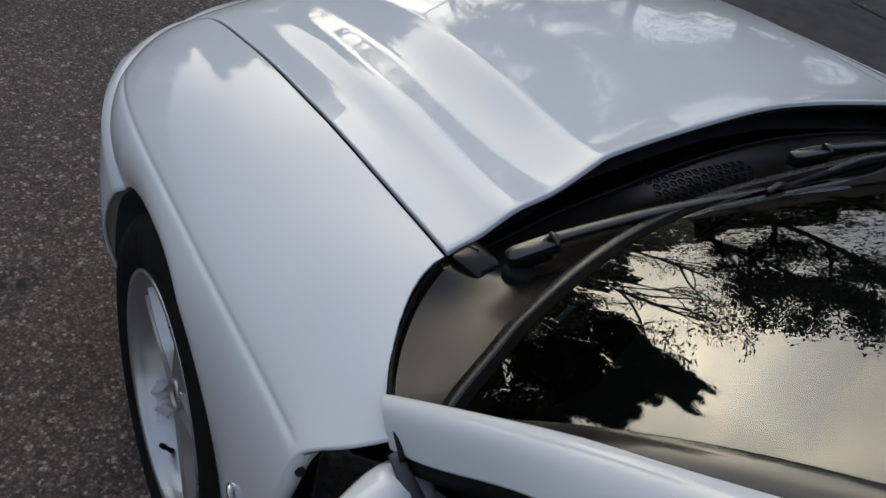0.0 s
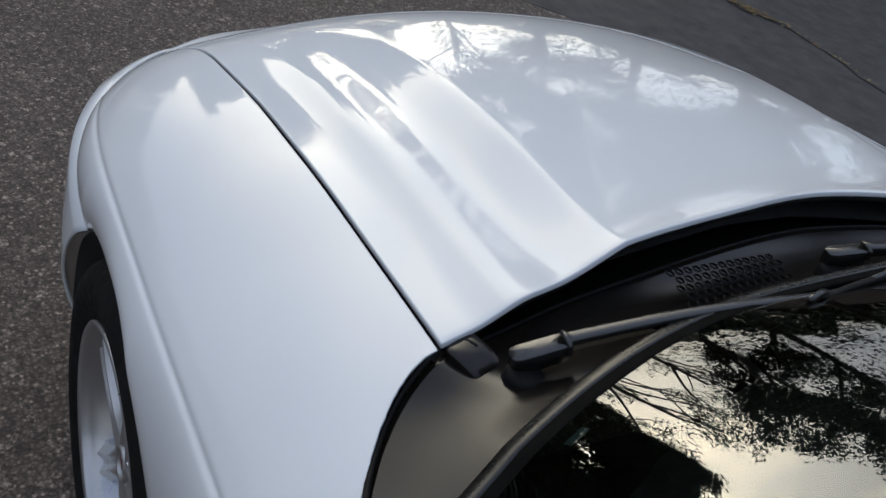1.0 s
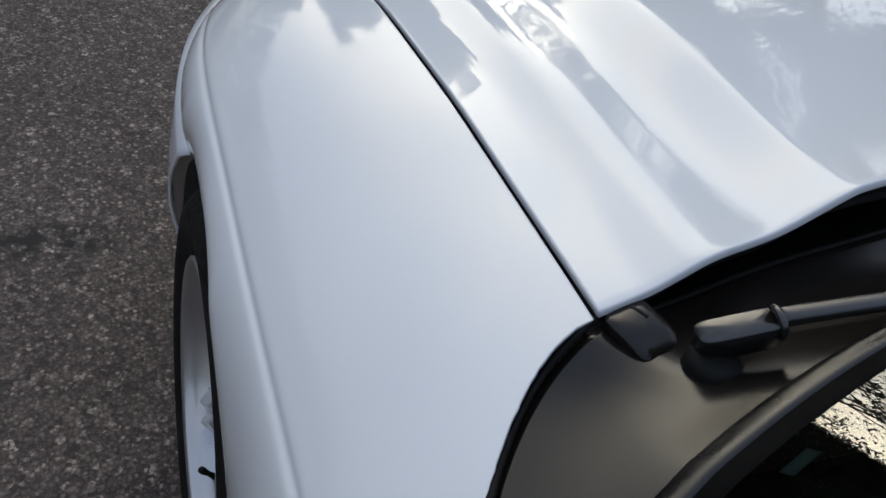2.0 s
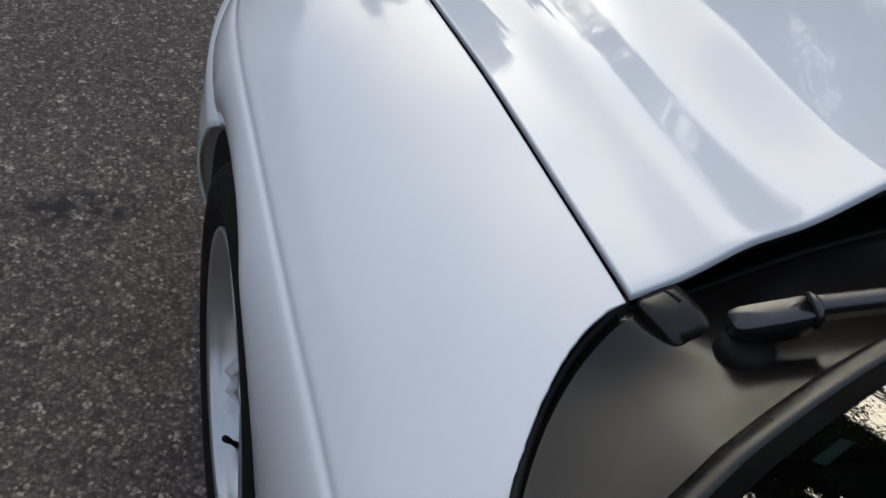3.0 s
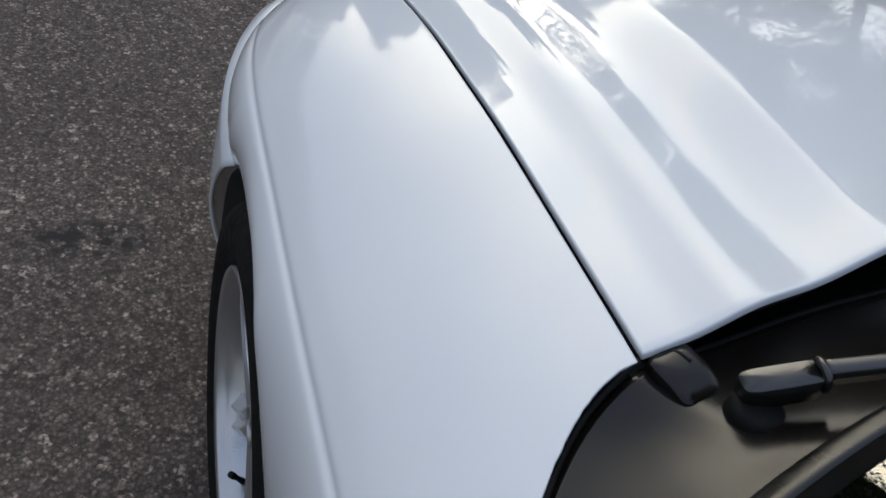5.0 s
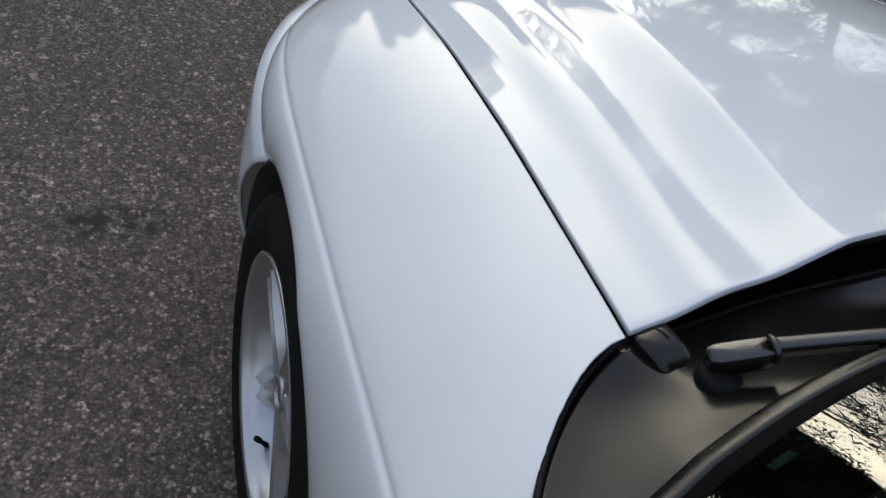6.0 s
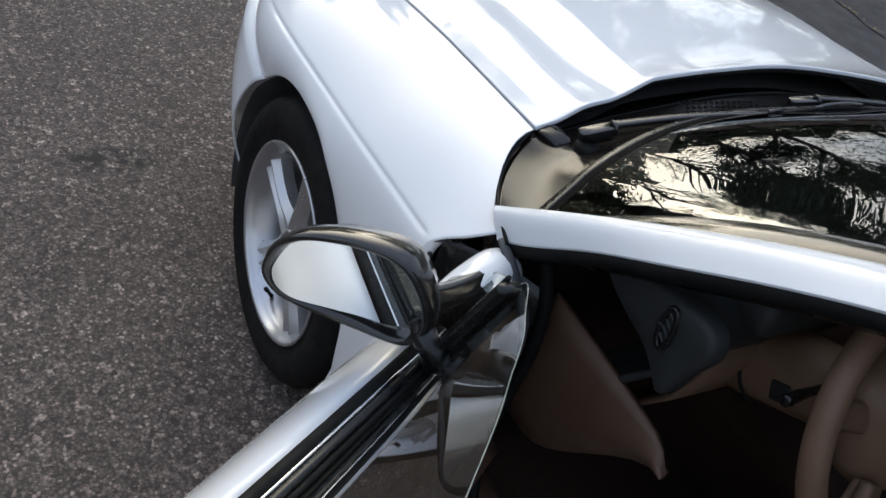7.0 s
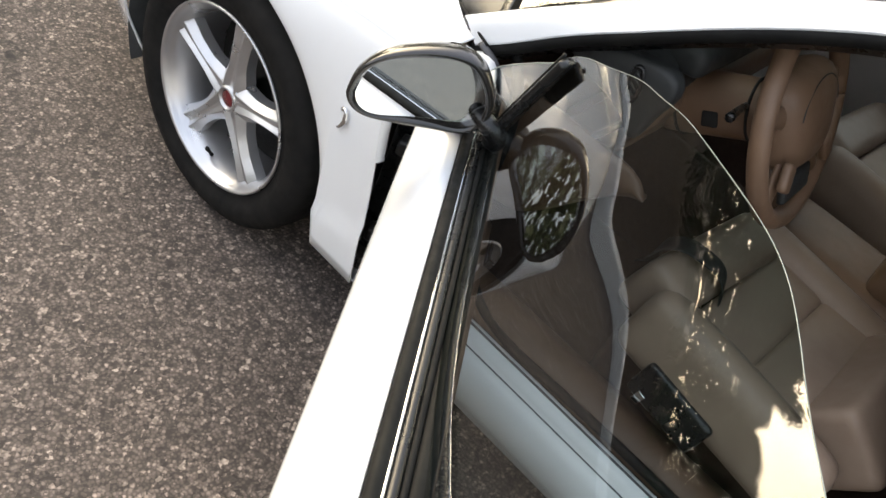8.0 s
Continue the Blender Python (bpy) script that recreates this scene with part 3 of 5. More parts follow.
def make_arch_liner(car, sign):
    a = np.linspace(radians(-20), radians(188), 44)
    front = smooth01((radians(55) - a) / radians(25))
    rows = []
    for x, r in ((-0.762, 0.377), (-0.73, 0.378), (-0.62, 0.380), (-0.50, 0.380), (-0.50, 0.10), (-0.50, 0.0)):
        xs = np.full(44, x) - (0.026 * front if x < -0.75 else 0.0)
        rows.append(np.stack([xs * -sign + (2 * MIDLINE if sign > 0 else 0), ARCH_Y + r * np.cos(a), ARCH_Z + r * np.sin(a)], -1))
    return put_part("wheel_arch_liner", grid_mesh("wheel_arch_liner", np.array(rows)), LINER, car, "dark grey plastic wheel arch liner")


# ---- car: cowl and windscreen ----
SCREEN_BASE = [(0, -0.395, 0.984), (-0.15, -0.398, 0.981), (-0.325, -0.406, 0.972), (-0.447, -0.428, 0.952), (-0.543, -0.461, 0.922), (-0.617, -0.494, 0.893), (-0.667, -0.517, 0.874), (-0.700, -0.538, 0.860)]
PILLAR_UP = [(-0.712, -0.470, 0.853), (-0.680, -0.56, 0.921), (-0.643, -0.663, 0.994), (-0.612, -0.772, 1.069), (-0.573, -0.885, 1.138), (-0.535, -1.01, 1.203), (-0.50, -1.15, 1.258)]
PILLAR_LOW = [(-0.733, -0.520, 0.835), (-0.728, -0.553, 0.858), (-0.706, -0.640, 0.930), (-0.690, -0.740, 1.005), (-0.673, -0.829, 1.069), (-0.645, -0.944, 1.143), (-0.615, -1.07, 1.207), (-0.59, -1.2, 1.252)]


def make_cowl(car):
    # from under the hood's rear lip round to the fender's edge
    fr = [(x, y - 0.002 - 0.016 * smooth01((0.45 + x) / 0.2), z - 0.060 + 0.024 * smooth01((-0.34 - x) / 0.18)) for x, y, z in HOOD_EDGE[:-1]] + [(-0.560, -0.322, 0.874)]
    rear = [(x, y, z - 0.012) for x, y, z in SCREEN_BASE]
    f = spline(fr, 40)
    e = spline([(x + 0.006, y - 0.003, z - 0.010) for x, y, z in COWL_EDGE], 21)[1:]
    f = np.concatenate([f, e])
    b = spline(rear, 60)
    w = np.linspace(0, 1, 20)[None, :, None]
    p = f[:, None] * (1 - w) + b[:, None] * w
    p[..., 2] -= (0.027 * np.sin(np.pi * w[..., 0]) * np.clip(1 - np.abs(np.linspace(0, 1, 60)) ** 2, 0.15, 1)[:, None])
    full = np.concatenate([mirrored(p)[::-1], p[1:]])
    cowl = put_part("cowl_panel", grid_mesh("cowl_panel", wide(full)), COWL_BLACK, car, "satin black plastic cowl below the windscreen", thick=0.004)
    # the panel's front edge folds down into a dark gutter
    front = full[:, 0]
    fold = np.stack([front + np.array(d) for d in ((0, 0.0, 0.0), (0, 0.004, 0.001), (0, 0.007, -0.003), (0, 0.010, -0.020), (0, 0.05, -0.05), (0, 0.15, -0.085))], 1)
    put_part("cowl_gutter", grid_mesh("cowl_gutter", wide(fold)[22:-22], flip=True), RUBBER, cowl, "dark gutter in front of the cowl", thick=0.002)
    rub = spline(COWL_EDGE, 40)
    for sgn in (1, -1):
        q = rub + np.array([0.003, -0.001, -0.003])
        q = q if sgn > 0 else wide(mirrored(q))
        put_part("cowl_seal", tube_mesh("cowl_seal", q[::3], 0.0032, 60, 8), RUBBER, car, "black rubber seal along the fender")
    return cowl


def screen_grid():
    base = spline(SCREEN_BASE, 40)
    top = spline([(0, -1.02, 1.262), (-0.2, -1.03, 1.258), (-0.4, -1.06, 1.240), (-0.5, -1.085, 1.226)], 40)
    w = np.linspace(0, 1, 30)
    p = base[:, None] * (1 - w)[None, :, None] + top[:, None] * w[None, :, None]
    p[..., 2] += 0.035 * np.sin(np.pi * w)[None, :]
    p[..., 1] += 0.02 * np.sin(np.pi * w)[None, :]
    out = smooth01(np.linspace(0, 1, 40))[:, None] * np.sin(np.pi * w)[None, :]
    p[..., 0] -= 0.014 * out
    p[..., 1] += 0.004 * out
    return np.concatenate([mirrored(p)[::-1], p[1:]])


def make_screen(car):
    g = put_part("windscreen", grid_mesh("windscreen", wide(screen_grid()), flip=False), GLASS, car, "sloping tinted windscreen")
    gr = screen_grid()
    def at(k, dy, dz):
        return gr[:, 0] * (1 - k) + gr[:, 1] * k + (0, dy, dz)
    band = np.stack([at(0, 0.012, -0.008), at(0, 0.006, 0.004), at(0.05, 0.001, 0.0052), at(0.34, 0.001, 0.0048), at(0.37, 0.0, 0.003)], 1)
    put_part("windscreen_trim", grid_mesh("windscreen_trim", wide(band), flip=True), TRIM_BLACK, g, "satin dark grey strip below the windscreen")
    band = np.stack([at(0.35, 0.001, 0.0036), at(0.40, 0.001, 0.0030), at(0.90, 0.001, 0.0022), at(1.06, 0, 0.0006)], 1)
    put_part("windscreen_seal", grid_mesh("windscreen_seal", wide(band), flip=True), SEAL_BLACK, g, "dull black rubber windscreen seal")
    for sgn in (1, -1):
        edge = gr[-1]
        inward = gr[-4] - edge
        inward /= np.linalg.norm(inward, axis=1, keepdims=True)
        strip = np.stack([edge + inward * a + np.array([0, 0.002, h]) for a, h in ((-0.012, 0.002), (0.0, 0.0045), (0.020, 0.0045), (0.0225, 0.003), (0.023, -0.002))], 1)
        put_part("windscreen_side_trim", grid_mesh("windscreen_side_trim", wide(strip if sgn > 0 else mirrored(strip)), flip=sgn < 0), GLOSS_BLACK, g, "glossy dark trim between the glass and the pillar")
    return g


def make_sticker(car):
    """A small pale green sticker on the inside of the glass."""
    gr = screen_grid()[39:]
    p = np.array([[(1 - f) * (gr[28, 1] * (1 - k) + gr[28, 2] * k) + f * (gr[30, 1] * (1 - k) + gr[30, 2] * k) + np.array([0, -0.004, -0.009]) for k in (0.38, 0.78)] for f in (0.2, 0.5, 0.8)])
    put_part("glass_sticker", grid_mesh("glass_sticker", wide(p)), STICKER, car, "small pale green sticker inside the windscreen", thick=0.0006)


STICKER = varied("faded green paper", (0.24, 0.33, 0.31), (0.30, 0.39, 0.37), 30.0, (0.6, 0.7))


def make_pillars(car):
    for sgn in (1, -1):
        up, lo = spline(PILLAR_UP, 50), spline(PILLAR_LOW, 50)
        for q in (up, lo):
            q[:, 1] += 0.036 * (q[:, 1] + 0.47)
        w = np.r_[0, 0.02, np.linspace(0.06, 0.94, 12), 0.98, 1]
        p = up[:, None] * (1 - w)[None, :, None] + lo[:, None] * w[None, :, None]
        bulge = np.sin(np.pi * w ** 0.64)
        p[..., 0] -= 0.011 * bulge
        p[..., 2] += 0.014 * bulge
        inner = up[:, None] + np.array([(0.0, 0, -0.012), (0.02, 0, -0.03)])[None]
        p = np.concatenate([inner[:, ::-1], p, lo[:, None] + np.array([(0.004, 0, -0.006), (0.03, 0, -0.012)])[None]], 1)
        q = p if sgn > 0 else wide(mirrored(p))
        put_part("windscreen_pillar", grid_mesh("windscreen_pillar", q, flip=sgn < 0), PAINT, car, "smooth white windscreen pillar")
        seal = lo + np.array([0.012, 0.004, -0.016])
        put_part("door_frame_seal", tube_mesh("door_frame_seal", (seal if sgn > 0 else wide(mirrored(seal)))[::5], 0.014, 60, 10), RUBBER, car, "thick black rubber door seal")
        trim = np.stack([lo + np.array(d) for d in ((0.018, 0.0, -0.020), (0.05, 0.01, -0.055), (0.085, 0.02, -0.03))], 1)
        put_part("pillar_trim", grid_mesh("pillar_trim", trim if sgn > 0 else wide(mirrored(trim))), TRIM_BLACK, car, "black inner pillar trim")


def make_pillar_foot(car):
    strip = [(-0.738, -0.535, 0.848), (-0.735, -0.565, 0.835), (-0.722, -0.595, 0.80), (-0.700, -0.615, 0.75), (-0.69, -0.63, 0.68)]
    put_part("pillar_foot_seal", tube_mesh("pillar_foot_seal", strip, [0.007, 0.012, 0.016, 0.012, 0.008], 30, 10, flat=0.6), SEAL_GREY, car, "grey rubber seal at the pillar's foot")


SEAL_GREY = varied("worn grey rubber", (0.055, 0.055, 0.06), (0.085, 0.085, 0.09), 40.0, (0.55, 0.7))


def make_roof(car):
    ys = np.linspace(-1.0, -2.3, 16)
    rows = []
    for y in ys:
        s = (-1.0 - y) / 1.3
        h = 1.27 + 0.05 * math.sin(math.pi * min(1, s * 0.9)) - 0.16 * s ** 3
        half = 0.515 + 0.055 * smooth01(s * 3) - 0.05 * s ** 2
        a = np.linspace(-1, 1, 21)
        rows.append(np.stack([a * half, np.full(21, y) - 0.06 * np.abs(a) ** 2 * (1 - s), h - (0.05 + 0.01 * s) * np.abs(a) ** 2.6], -1))
    put_part("roof", grid_mesh("roof", wide(rows), flip=True), PAINT, car, "white roof panel", thick=0.02, offset=-1)
    put_part("headliner", grid_mesh("headliner", wide(rows) + np.array([0, 0, -0.035])), LEATHER_PALE, car)


def make_flank(car, sign, door_too):
    """The rear quarter, and the shut door of the far side."""
    y0 = -0.54 if door_too else -1.70
    ys = np.linspace(y0, -3.3, 40)
    rows = []
    for y in ys:
        s = (-0.5 - y) / 2.8
        belt = 0.86 + 0.12 * smooth01(s * 1.5) - 0.10 * max(0, s - 0.6)
        out = 0.835 + 0.02 * math.sin(math.pi * s) - 0.10 * max(0, s - 0.75) * 3
        arch = max(0.0, ARCH_R ** 2 - (y + 2.5) ** 2) ** 0.5
        zb = 0.16 if arch == 0 else max(0.16, AXLE_Z + arch)
        col = []
        for w in np.linspace(0, 1, 14):
            z = belt + (zb - belt) * w
            x = out - 0.07 * (1 - w) ** 3 + 0.0 - 0.05 * max(0, (0.45 - z) / 0.3)
            col.append((sign * x, y, z))
        rows.append(col)
    p = np.array(rows)
    name = "far_side_panel" if door_too else "rear_quarter"
    put_part(name, grid_mesh(name, wide(p), flip=sign > 0), PAINT, car, "white body side panel", thick=0.006)
    win = []
    for y in np.linspace(-0.66 if door_too else -1.72, -2.02, 14):
        s = (-0.5 - y) / 2.8
        z1 = min(1.235, 0.93 + 0.72 * (-0.55 - y))
        b = 0.86 + 0.12 * smooth01(s * 1.5)
        k = (z1 - b) / (1.235 - b)
        win.append([(sign * (0.765 - 0.205 * w * k - 0.02 * (1 - (2 * w - 1) ** 2) * -1), y, b + (z1 - b) * w) for w in np.linspace(0, 1, 6)])
    put_part("side_window", grid_mesh("side_window", wide(win), flip=sign > 0), DOOR_GLASS, car, "shut greenish side window")
    # the rear pillar runs from the roof's edge down into the shoulder beside the tail
    up = []
    for y in np.linspace(-1.96, -3.30, 24):
        s = (-0.5 - y) / 2.8
        belt = 0.86 + 0.12 * smooth01(s * 1.5) - 0.10 * max(0, s - 0.6)
        out = 0.765 + 0.02 * math.sin(math.pi * s) - 0.10 * max(0, s - 0.75) * 3
        r = (-1.0 - y) / 1.3
        k = max(0.0, (-2.3 - y) / 1.05)
        x1, z1 = (0.57 - 0.05 * r * r, 1.22 + 0.05 * math.sin(math.pi * min(1, r * 0.9)) - 0.01 * r - 0.16 * r ** 3) if y > -2.3 else (0.515 + 0.215 * k, 1.09 - 0.22 * smooth01(k * 1.2))
        up.append([(sign * (out + (x1 - out) * w), y, belt + (z1 - belt) * w + 0.03 * math.sin(math.pi * w)) for w in np.linspace(0, 1, 8)])
    put_part("rear_pillar", grid_mesh("rear_pillar", wide(up), flip=sign > 0), PAINT, car, "white rear roof pillar and shoulder", thick=0.006)


def make_tail(car):
    rows = []
    for s in np.linspace(0, 1, 12):
        y = -2.3 - 1.05 * s
        z = 1.13 - 0.22 * smooth01(s * 1.2)
        a = np.linspace(-1, 1, 13)
        rows.append(np.stack([a * (0.52 + 0.22 * s), np.full(13, y), z - 0.04 * np.abs(a) ** 3], -1))
    rows.append(np.stack([np.linspace(-1, 1, 13) * 0.775, np.full(13, -3.40), np.full(13, 0.62)], -1))
    rows.append(np.stack([np.linspace(-1, 1, 13) * 0.765, np.full(13, -3.34), np.full(13, 0.22)], -1))
    put_part("tail", grid_mesh("tail", wide(rows), flip=True), PAINT, car, "white tail panel", thick=0.01)


# ---- car: door ----
HINGE = (-0.80, -0.51)
DOOR_DEG = 58.4
_c, _s = math.cos(radians(DOOR_DEG)), math.sin(radians(DOOR_DEG))


def on_door(s, n, z):
    """s metres from the hinge along the open door, n metres out of its outer face."""
    z -= 0.042 * s
    s *= 1.037
    return (HINGE[0] - _s * s - _c * n, HINGE[1] - _c * s + _s * n, z)


def belt_z(s):
    return 0.815 + 0.178 * s


def door_grid(f, ss, ws):
    return np.array([[on_door(*f(s, w)) for w in ws] for s in ss])


def make_door(car):
    LEN = 1.16
    ss = np.linspace(0.0, LEN, 40)

    def outer(s, w):
        z = belt_z(s) - 0.006 + (0.17 - belt_z(s)) * w
        n = -0.072 + 0.066 * min(1, w / 0.13) ** 0.6 + 0.004 * math.sin(math.pi * w) - 0.03 * max(0, w - 0.7)
        return s, n, z
    ws = np.r_[np.linspace(0, 0.15, 12), np.linspace(0.18, 1, 14)]
    door = put_part("open_door", grid_mesh("open_door", door_grid(outer, ss, ws)), PAINT, car, "wide open white driver's door with its window up", thick=0.004)

    def inner(s, w):
        z = belt_z(s) - 0.030 + (0.226 - belt_z(s)) * w
        n = -0.125 - 0.055 * math.sin(math.pi * min(1, w * 1.1)) ** 0.7 - 0.03 * (0.45 < w < 0.6)
        return s, n, z
    put_part("door_card", grid_mesh("door_card", door_grid(inner, ss, np.linspace(0, 1, 20)), flip=True), LEATHER_BROWN, door, "brown leather door lining", thick=0.004)
    # edges of the door
    for s0, nm in ((0.0, "door_front_edge"), (LEN, "door_rear_edge")):
        q = np.array([[on_door(s0, -0.005 - 0.135 * k, z) for k in np.linspace(0, 1, 5)] for z in np.linspace(belt_z(s0) - (0.10 if s0 == 0 else 0.01), 0.2, 8)])
        put_part(nm, grid_mesh(nm, q), PAINT, door, "white painted door end", thick=0.003)
    # seals along the window slot
    for n0, dz, r, mat, nm in ((-0.080, 0.002, 0.009, RUBBER, "outer_window_seal"), (-0.096, 0.004, 0.006, TRIM_BLACK, "window_seal_strip"), (-0.106, 0.003, 0.004, RUBBER, "window_wiper_lip"), (-0.120, -0.004, 0.012, RUBBER, "inner_window_seal")):
        pts = [on_door(s, n0, belt_z(s) + dz) for s in np.linspace(0.17, LEN - 0.01, 12)]
        put_part(nm, tube_mesh(nm, pts, r, 60, 8, flat=0.8), mat, door)
    pts = [on_door(s, -0.088, belt_z(s) + 0.006) for s in np.linspace(0.17, LEN - 0.01, 12)]
    put_part("window_trim", tube_mesh("window_trim", pts, 0.0022, 60, 8), CHROME, door, "thin bright trim line")
    # glass
    tops = spline([(0.215, 0.90), (0.219, 0.97), (0.232, 1.033), (0.272, 1.073), (0.345, 1.116), (0.438, 1.168), (0.482, 1.186), (0.531, 1.207), (0.579, 1.223), (0.606, 1.231), (0.685, 1.253), (0.766, 1.270), (0.839, 1.275), (0.897, 1.277), (0.945, 1.280), (1.04, 1.268), (1.12, 1.20), (1.15, 1.12), (1.155, 1.04)], 80)
    rows = []
    for st, zt in tops:
        zb = belt_z(st) - 0.02
        col = []
        for w in np.linspace(0, 1, 60):
            z = zb + (zt - zb) * w
            h = z - belt_z(st)
            back = float(smooth01((st - 0.45) / 0.32))
            lean = 0.38 - 0.15 * (max(0.0, 0.85 - st) / 0.6) ** 2 - 0.15 * back
            rear = float(smooth01((st - 0.62) / 0.33))
            bow = (1 - rear) * (lean + (0.25 + 0.55 * back) * (zt - belt_z(st))) * h + rear * (0.31 * h + 0.08 * h * h + 5.1 * h ** 4)
            col.append(on_door(st, -0.108 + 0.004 * back - bow - 0.117 * max(0.0, st - 0.45) ** 2, z))
        rows.append(col)
    glass = put_part("window_glass", grid_mesh("window_glass", np.array(rows)), DOOR_GLASS, door, "raised frameless greenish window glass")
    glass.visible_shadow = False
    edge = [r[-1] for r in rows]
    put_part("glass_edge", tube_mesh("glass_edge", np.array(edge)[::2], 0.0005, 160, 6), GLASS_EDGE, glass, "pale polished glass edge")
    # black channel at the front of the glass
    ch = [on_door(0.236 + 0.035 * k, -0.102 - 0.052 * k, 0.858 + 0.200 * k) for k in np.linspace(0, 1, 6)]
    put_part("window_channel", strip_mesh("window_channel", ch, [0.030, 0.028, 0.027, 0.027], [0.016, 0.014, 0.013, 0.012], 30), TRIM_BLACK, door, "black window channel")
    groove = [on_door(0.230 + 0.035 * k, -0.096 - 0.052 * k, 0.866 + 0.197 * k) for k in np.linspace(0, 1, 4)]
    put_part("channel_lip", tube_mesh("channel_lip", groove, 0.003, 20, 6), RUBBER, door)
    # small fixed pane in front of the channel
    pane = []
    for k in np.linspace(0, 1, 10):
        lo = np.array([0.045 + 0.19 * k, -0.080 - 0.020 * k, 0.842 + 0.016 * k])
        hi = np.array([0.045 + 0.22 * k, -0.084 - 0.078 * k, 0.858 + 0.197 * k ** 0.9])
        pane.append([on_door(*(lo + (hi - lo) * w)) for w in np.linspace(0, 1, 6)])
    small = put_part("quarter_glass", grid_mesh("quarter_glass", np.array(pane)), DOOR_GLASS, door, "small fixed triangular front pane")
    put_part("quarter_glass_edge", tube_mesh("quarter_glass_edge", [r[-1] for r in pane], 0.0011, 40, 6), GLASS_EDGE, small, "pale glass edge")
    # gloss black sail that carries the mirror
    sail = []
    for k in np.linspace(0, 1, 14):
        s = -0.004 + 0.215 * k
        top, edge_n = 0.836 + 0.098 * k ** 1.5, -0.070 + 0.024 * k
        low_z = 0.802 + 0.034 * k
        sail.append([on_door(s, -0.046, low_z), on_door(s + 0.004, -0.040 + 0.006 * k, 0.55 * low_z + 0.45 * top), on_door(s + 0.006, edge_n + 0.012, top - 0.010), on_door(s + 0.007, edge_n + 0.004, top - 0.001), on_door(s + 0.008, edge_n - 0.004, top - 0.001), on_door(s + 0.009, edge_n - 0.012, top - 0.010), on_door(s + 0.010, -0.090, low_z + 0.018)])
    put_part("mirror_base", grid_mesh("mirror_base", np.array(sail)), GLOSS_BLACK, door, "gloss black mirror base along the door's corner", thick=0.003)
    horn = [on_door(0.19, -0.052, 0.79), on_door(0.10, -0.056, 0.80), on_door(0.02, -0.064, 0.806), on_door(-0.035, -0.072, 0.795), on_door(-0.055, -0.078, 0.75), on_door(-0.055, -0.08, 0.66)]
    put_part("door_front_corner", tube_mesh("door_front_corner", horn, [0.025, 0.031, 0.036, 0.036, 0.034, 0.03], 40, 18), PAINT, door, "rounded white front corner of the door")
    for z in (0.585, 0.34):
        part("door_hinge", moved(rounded_box((0.036, 0.026, 0.036), 0.008, 2), pose(-0.775, -0.490, z, 0, 0, 20)), DISC, door, "grey metal door hinge")
    make_mirror(door)
    hd = rounded_box((0.13, 0.02, 0.03), 0.008)
    part("door_handle", moved(hd, Matrix.Translation(on_door(0.95, 0.012, 0.72)) @ pose(0, 0, 0, 0, 0, 90 - DOOR_DEG)), PAINT, door, "white door handle")
    return door


GLASS_EDGE = material("cut glass edge", (0.20, 0.23, 0.21), 0.3, 0.0, 0.3)


def mirror_outline(k=1.0):
    """Outline of the mirror's glass in (n, z) about its middle."""
    pts = [(0.086, -0.028), (0.079, 0.005), (0.060, 0.028), (0.025, 0.045), (-0.013, 0.055), (-0.043, 0.053), (-0.067, 0.032), (-0.081, 0.009), (-0.086, -0.027), (-0.077, -0.043), (-0.030, -0.051), (0.028, -0.055), (0.069, -0.052), (0.083, -0.038)]
    c = spline(pts + [pts[0]], 64)[:-1]
    d = c / np.linalg.norm(c, axis=1, keepdims=True)
    return c * min(k, 1.0) + d * max(0.0, k - 1.0)


def make_mirror(door):
    """A domed shell with a flat glass that looks back along the door."""
    def place(a, b, z):
        return on_door(0.286 + 0.25 * a + 0.03 * z + b, 0.005 + a, 0.948 + z)
    rows = []
    for b, k in ((-0.034, 0.985), (-0.003, 1.0), (0.003, 1.0030), (0.0055, 1.0065), (0.0045, 1.0100), (0.0, 1.0125), (-0.012, 1.013), (-0.026, 1.009), (-0.040, 0.985), (-0.052, 0.90), (-0.062, 0.75), (-0.069, 0.52), (-0.073, 0.27), (-0.074, 0.0)):
        rows.append([place(a, b, z) for a, z in mirror_outline(k)])
    shell = put_part("door_mirror", grid_mesh("door_mirror", np.array(rows), closed_v=True), GLOSS_BLACK, door, "gloss black door mirror on a short stalk")
    rows = [[place(a, -0.018 + 0.13 * a - 0.27 * z, z) for a, z in mirror_outline(k)] for k in (0.995, 0.5, 0.0)]
    put_part("mirror_glass", grid_mesh("mirror_glass", np.array(rows), closed_v=True, flip=True), MIRROR, shell, "clean rear-view mirror glass")
    pts = [place(-0.082, -0.020, -0.030), on_door(0.258, -0.100, 0.910), on_door(0.254, -0.112, 0.900), on_door(0.247, -0.114, 0.880)]
    put_part("mirror_stalk", tube_mesh("mirror_stalk", pts, [0.014, 0.016, 0.018, 0.018], 24, 14, flat=0.9), TRIM_BLACK, door, "black mirror stalk")
    return shell


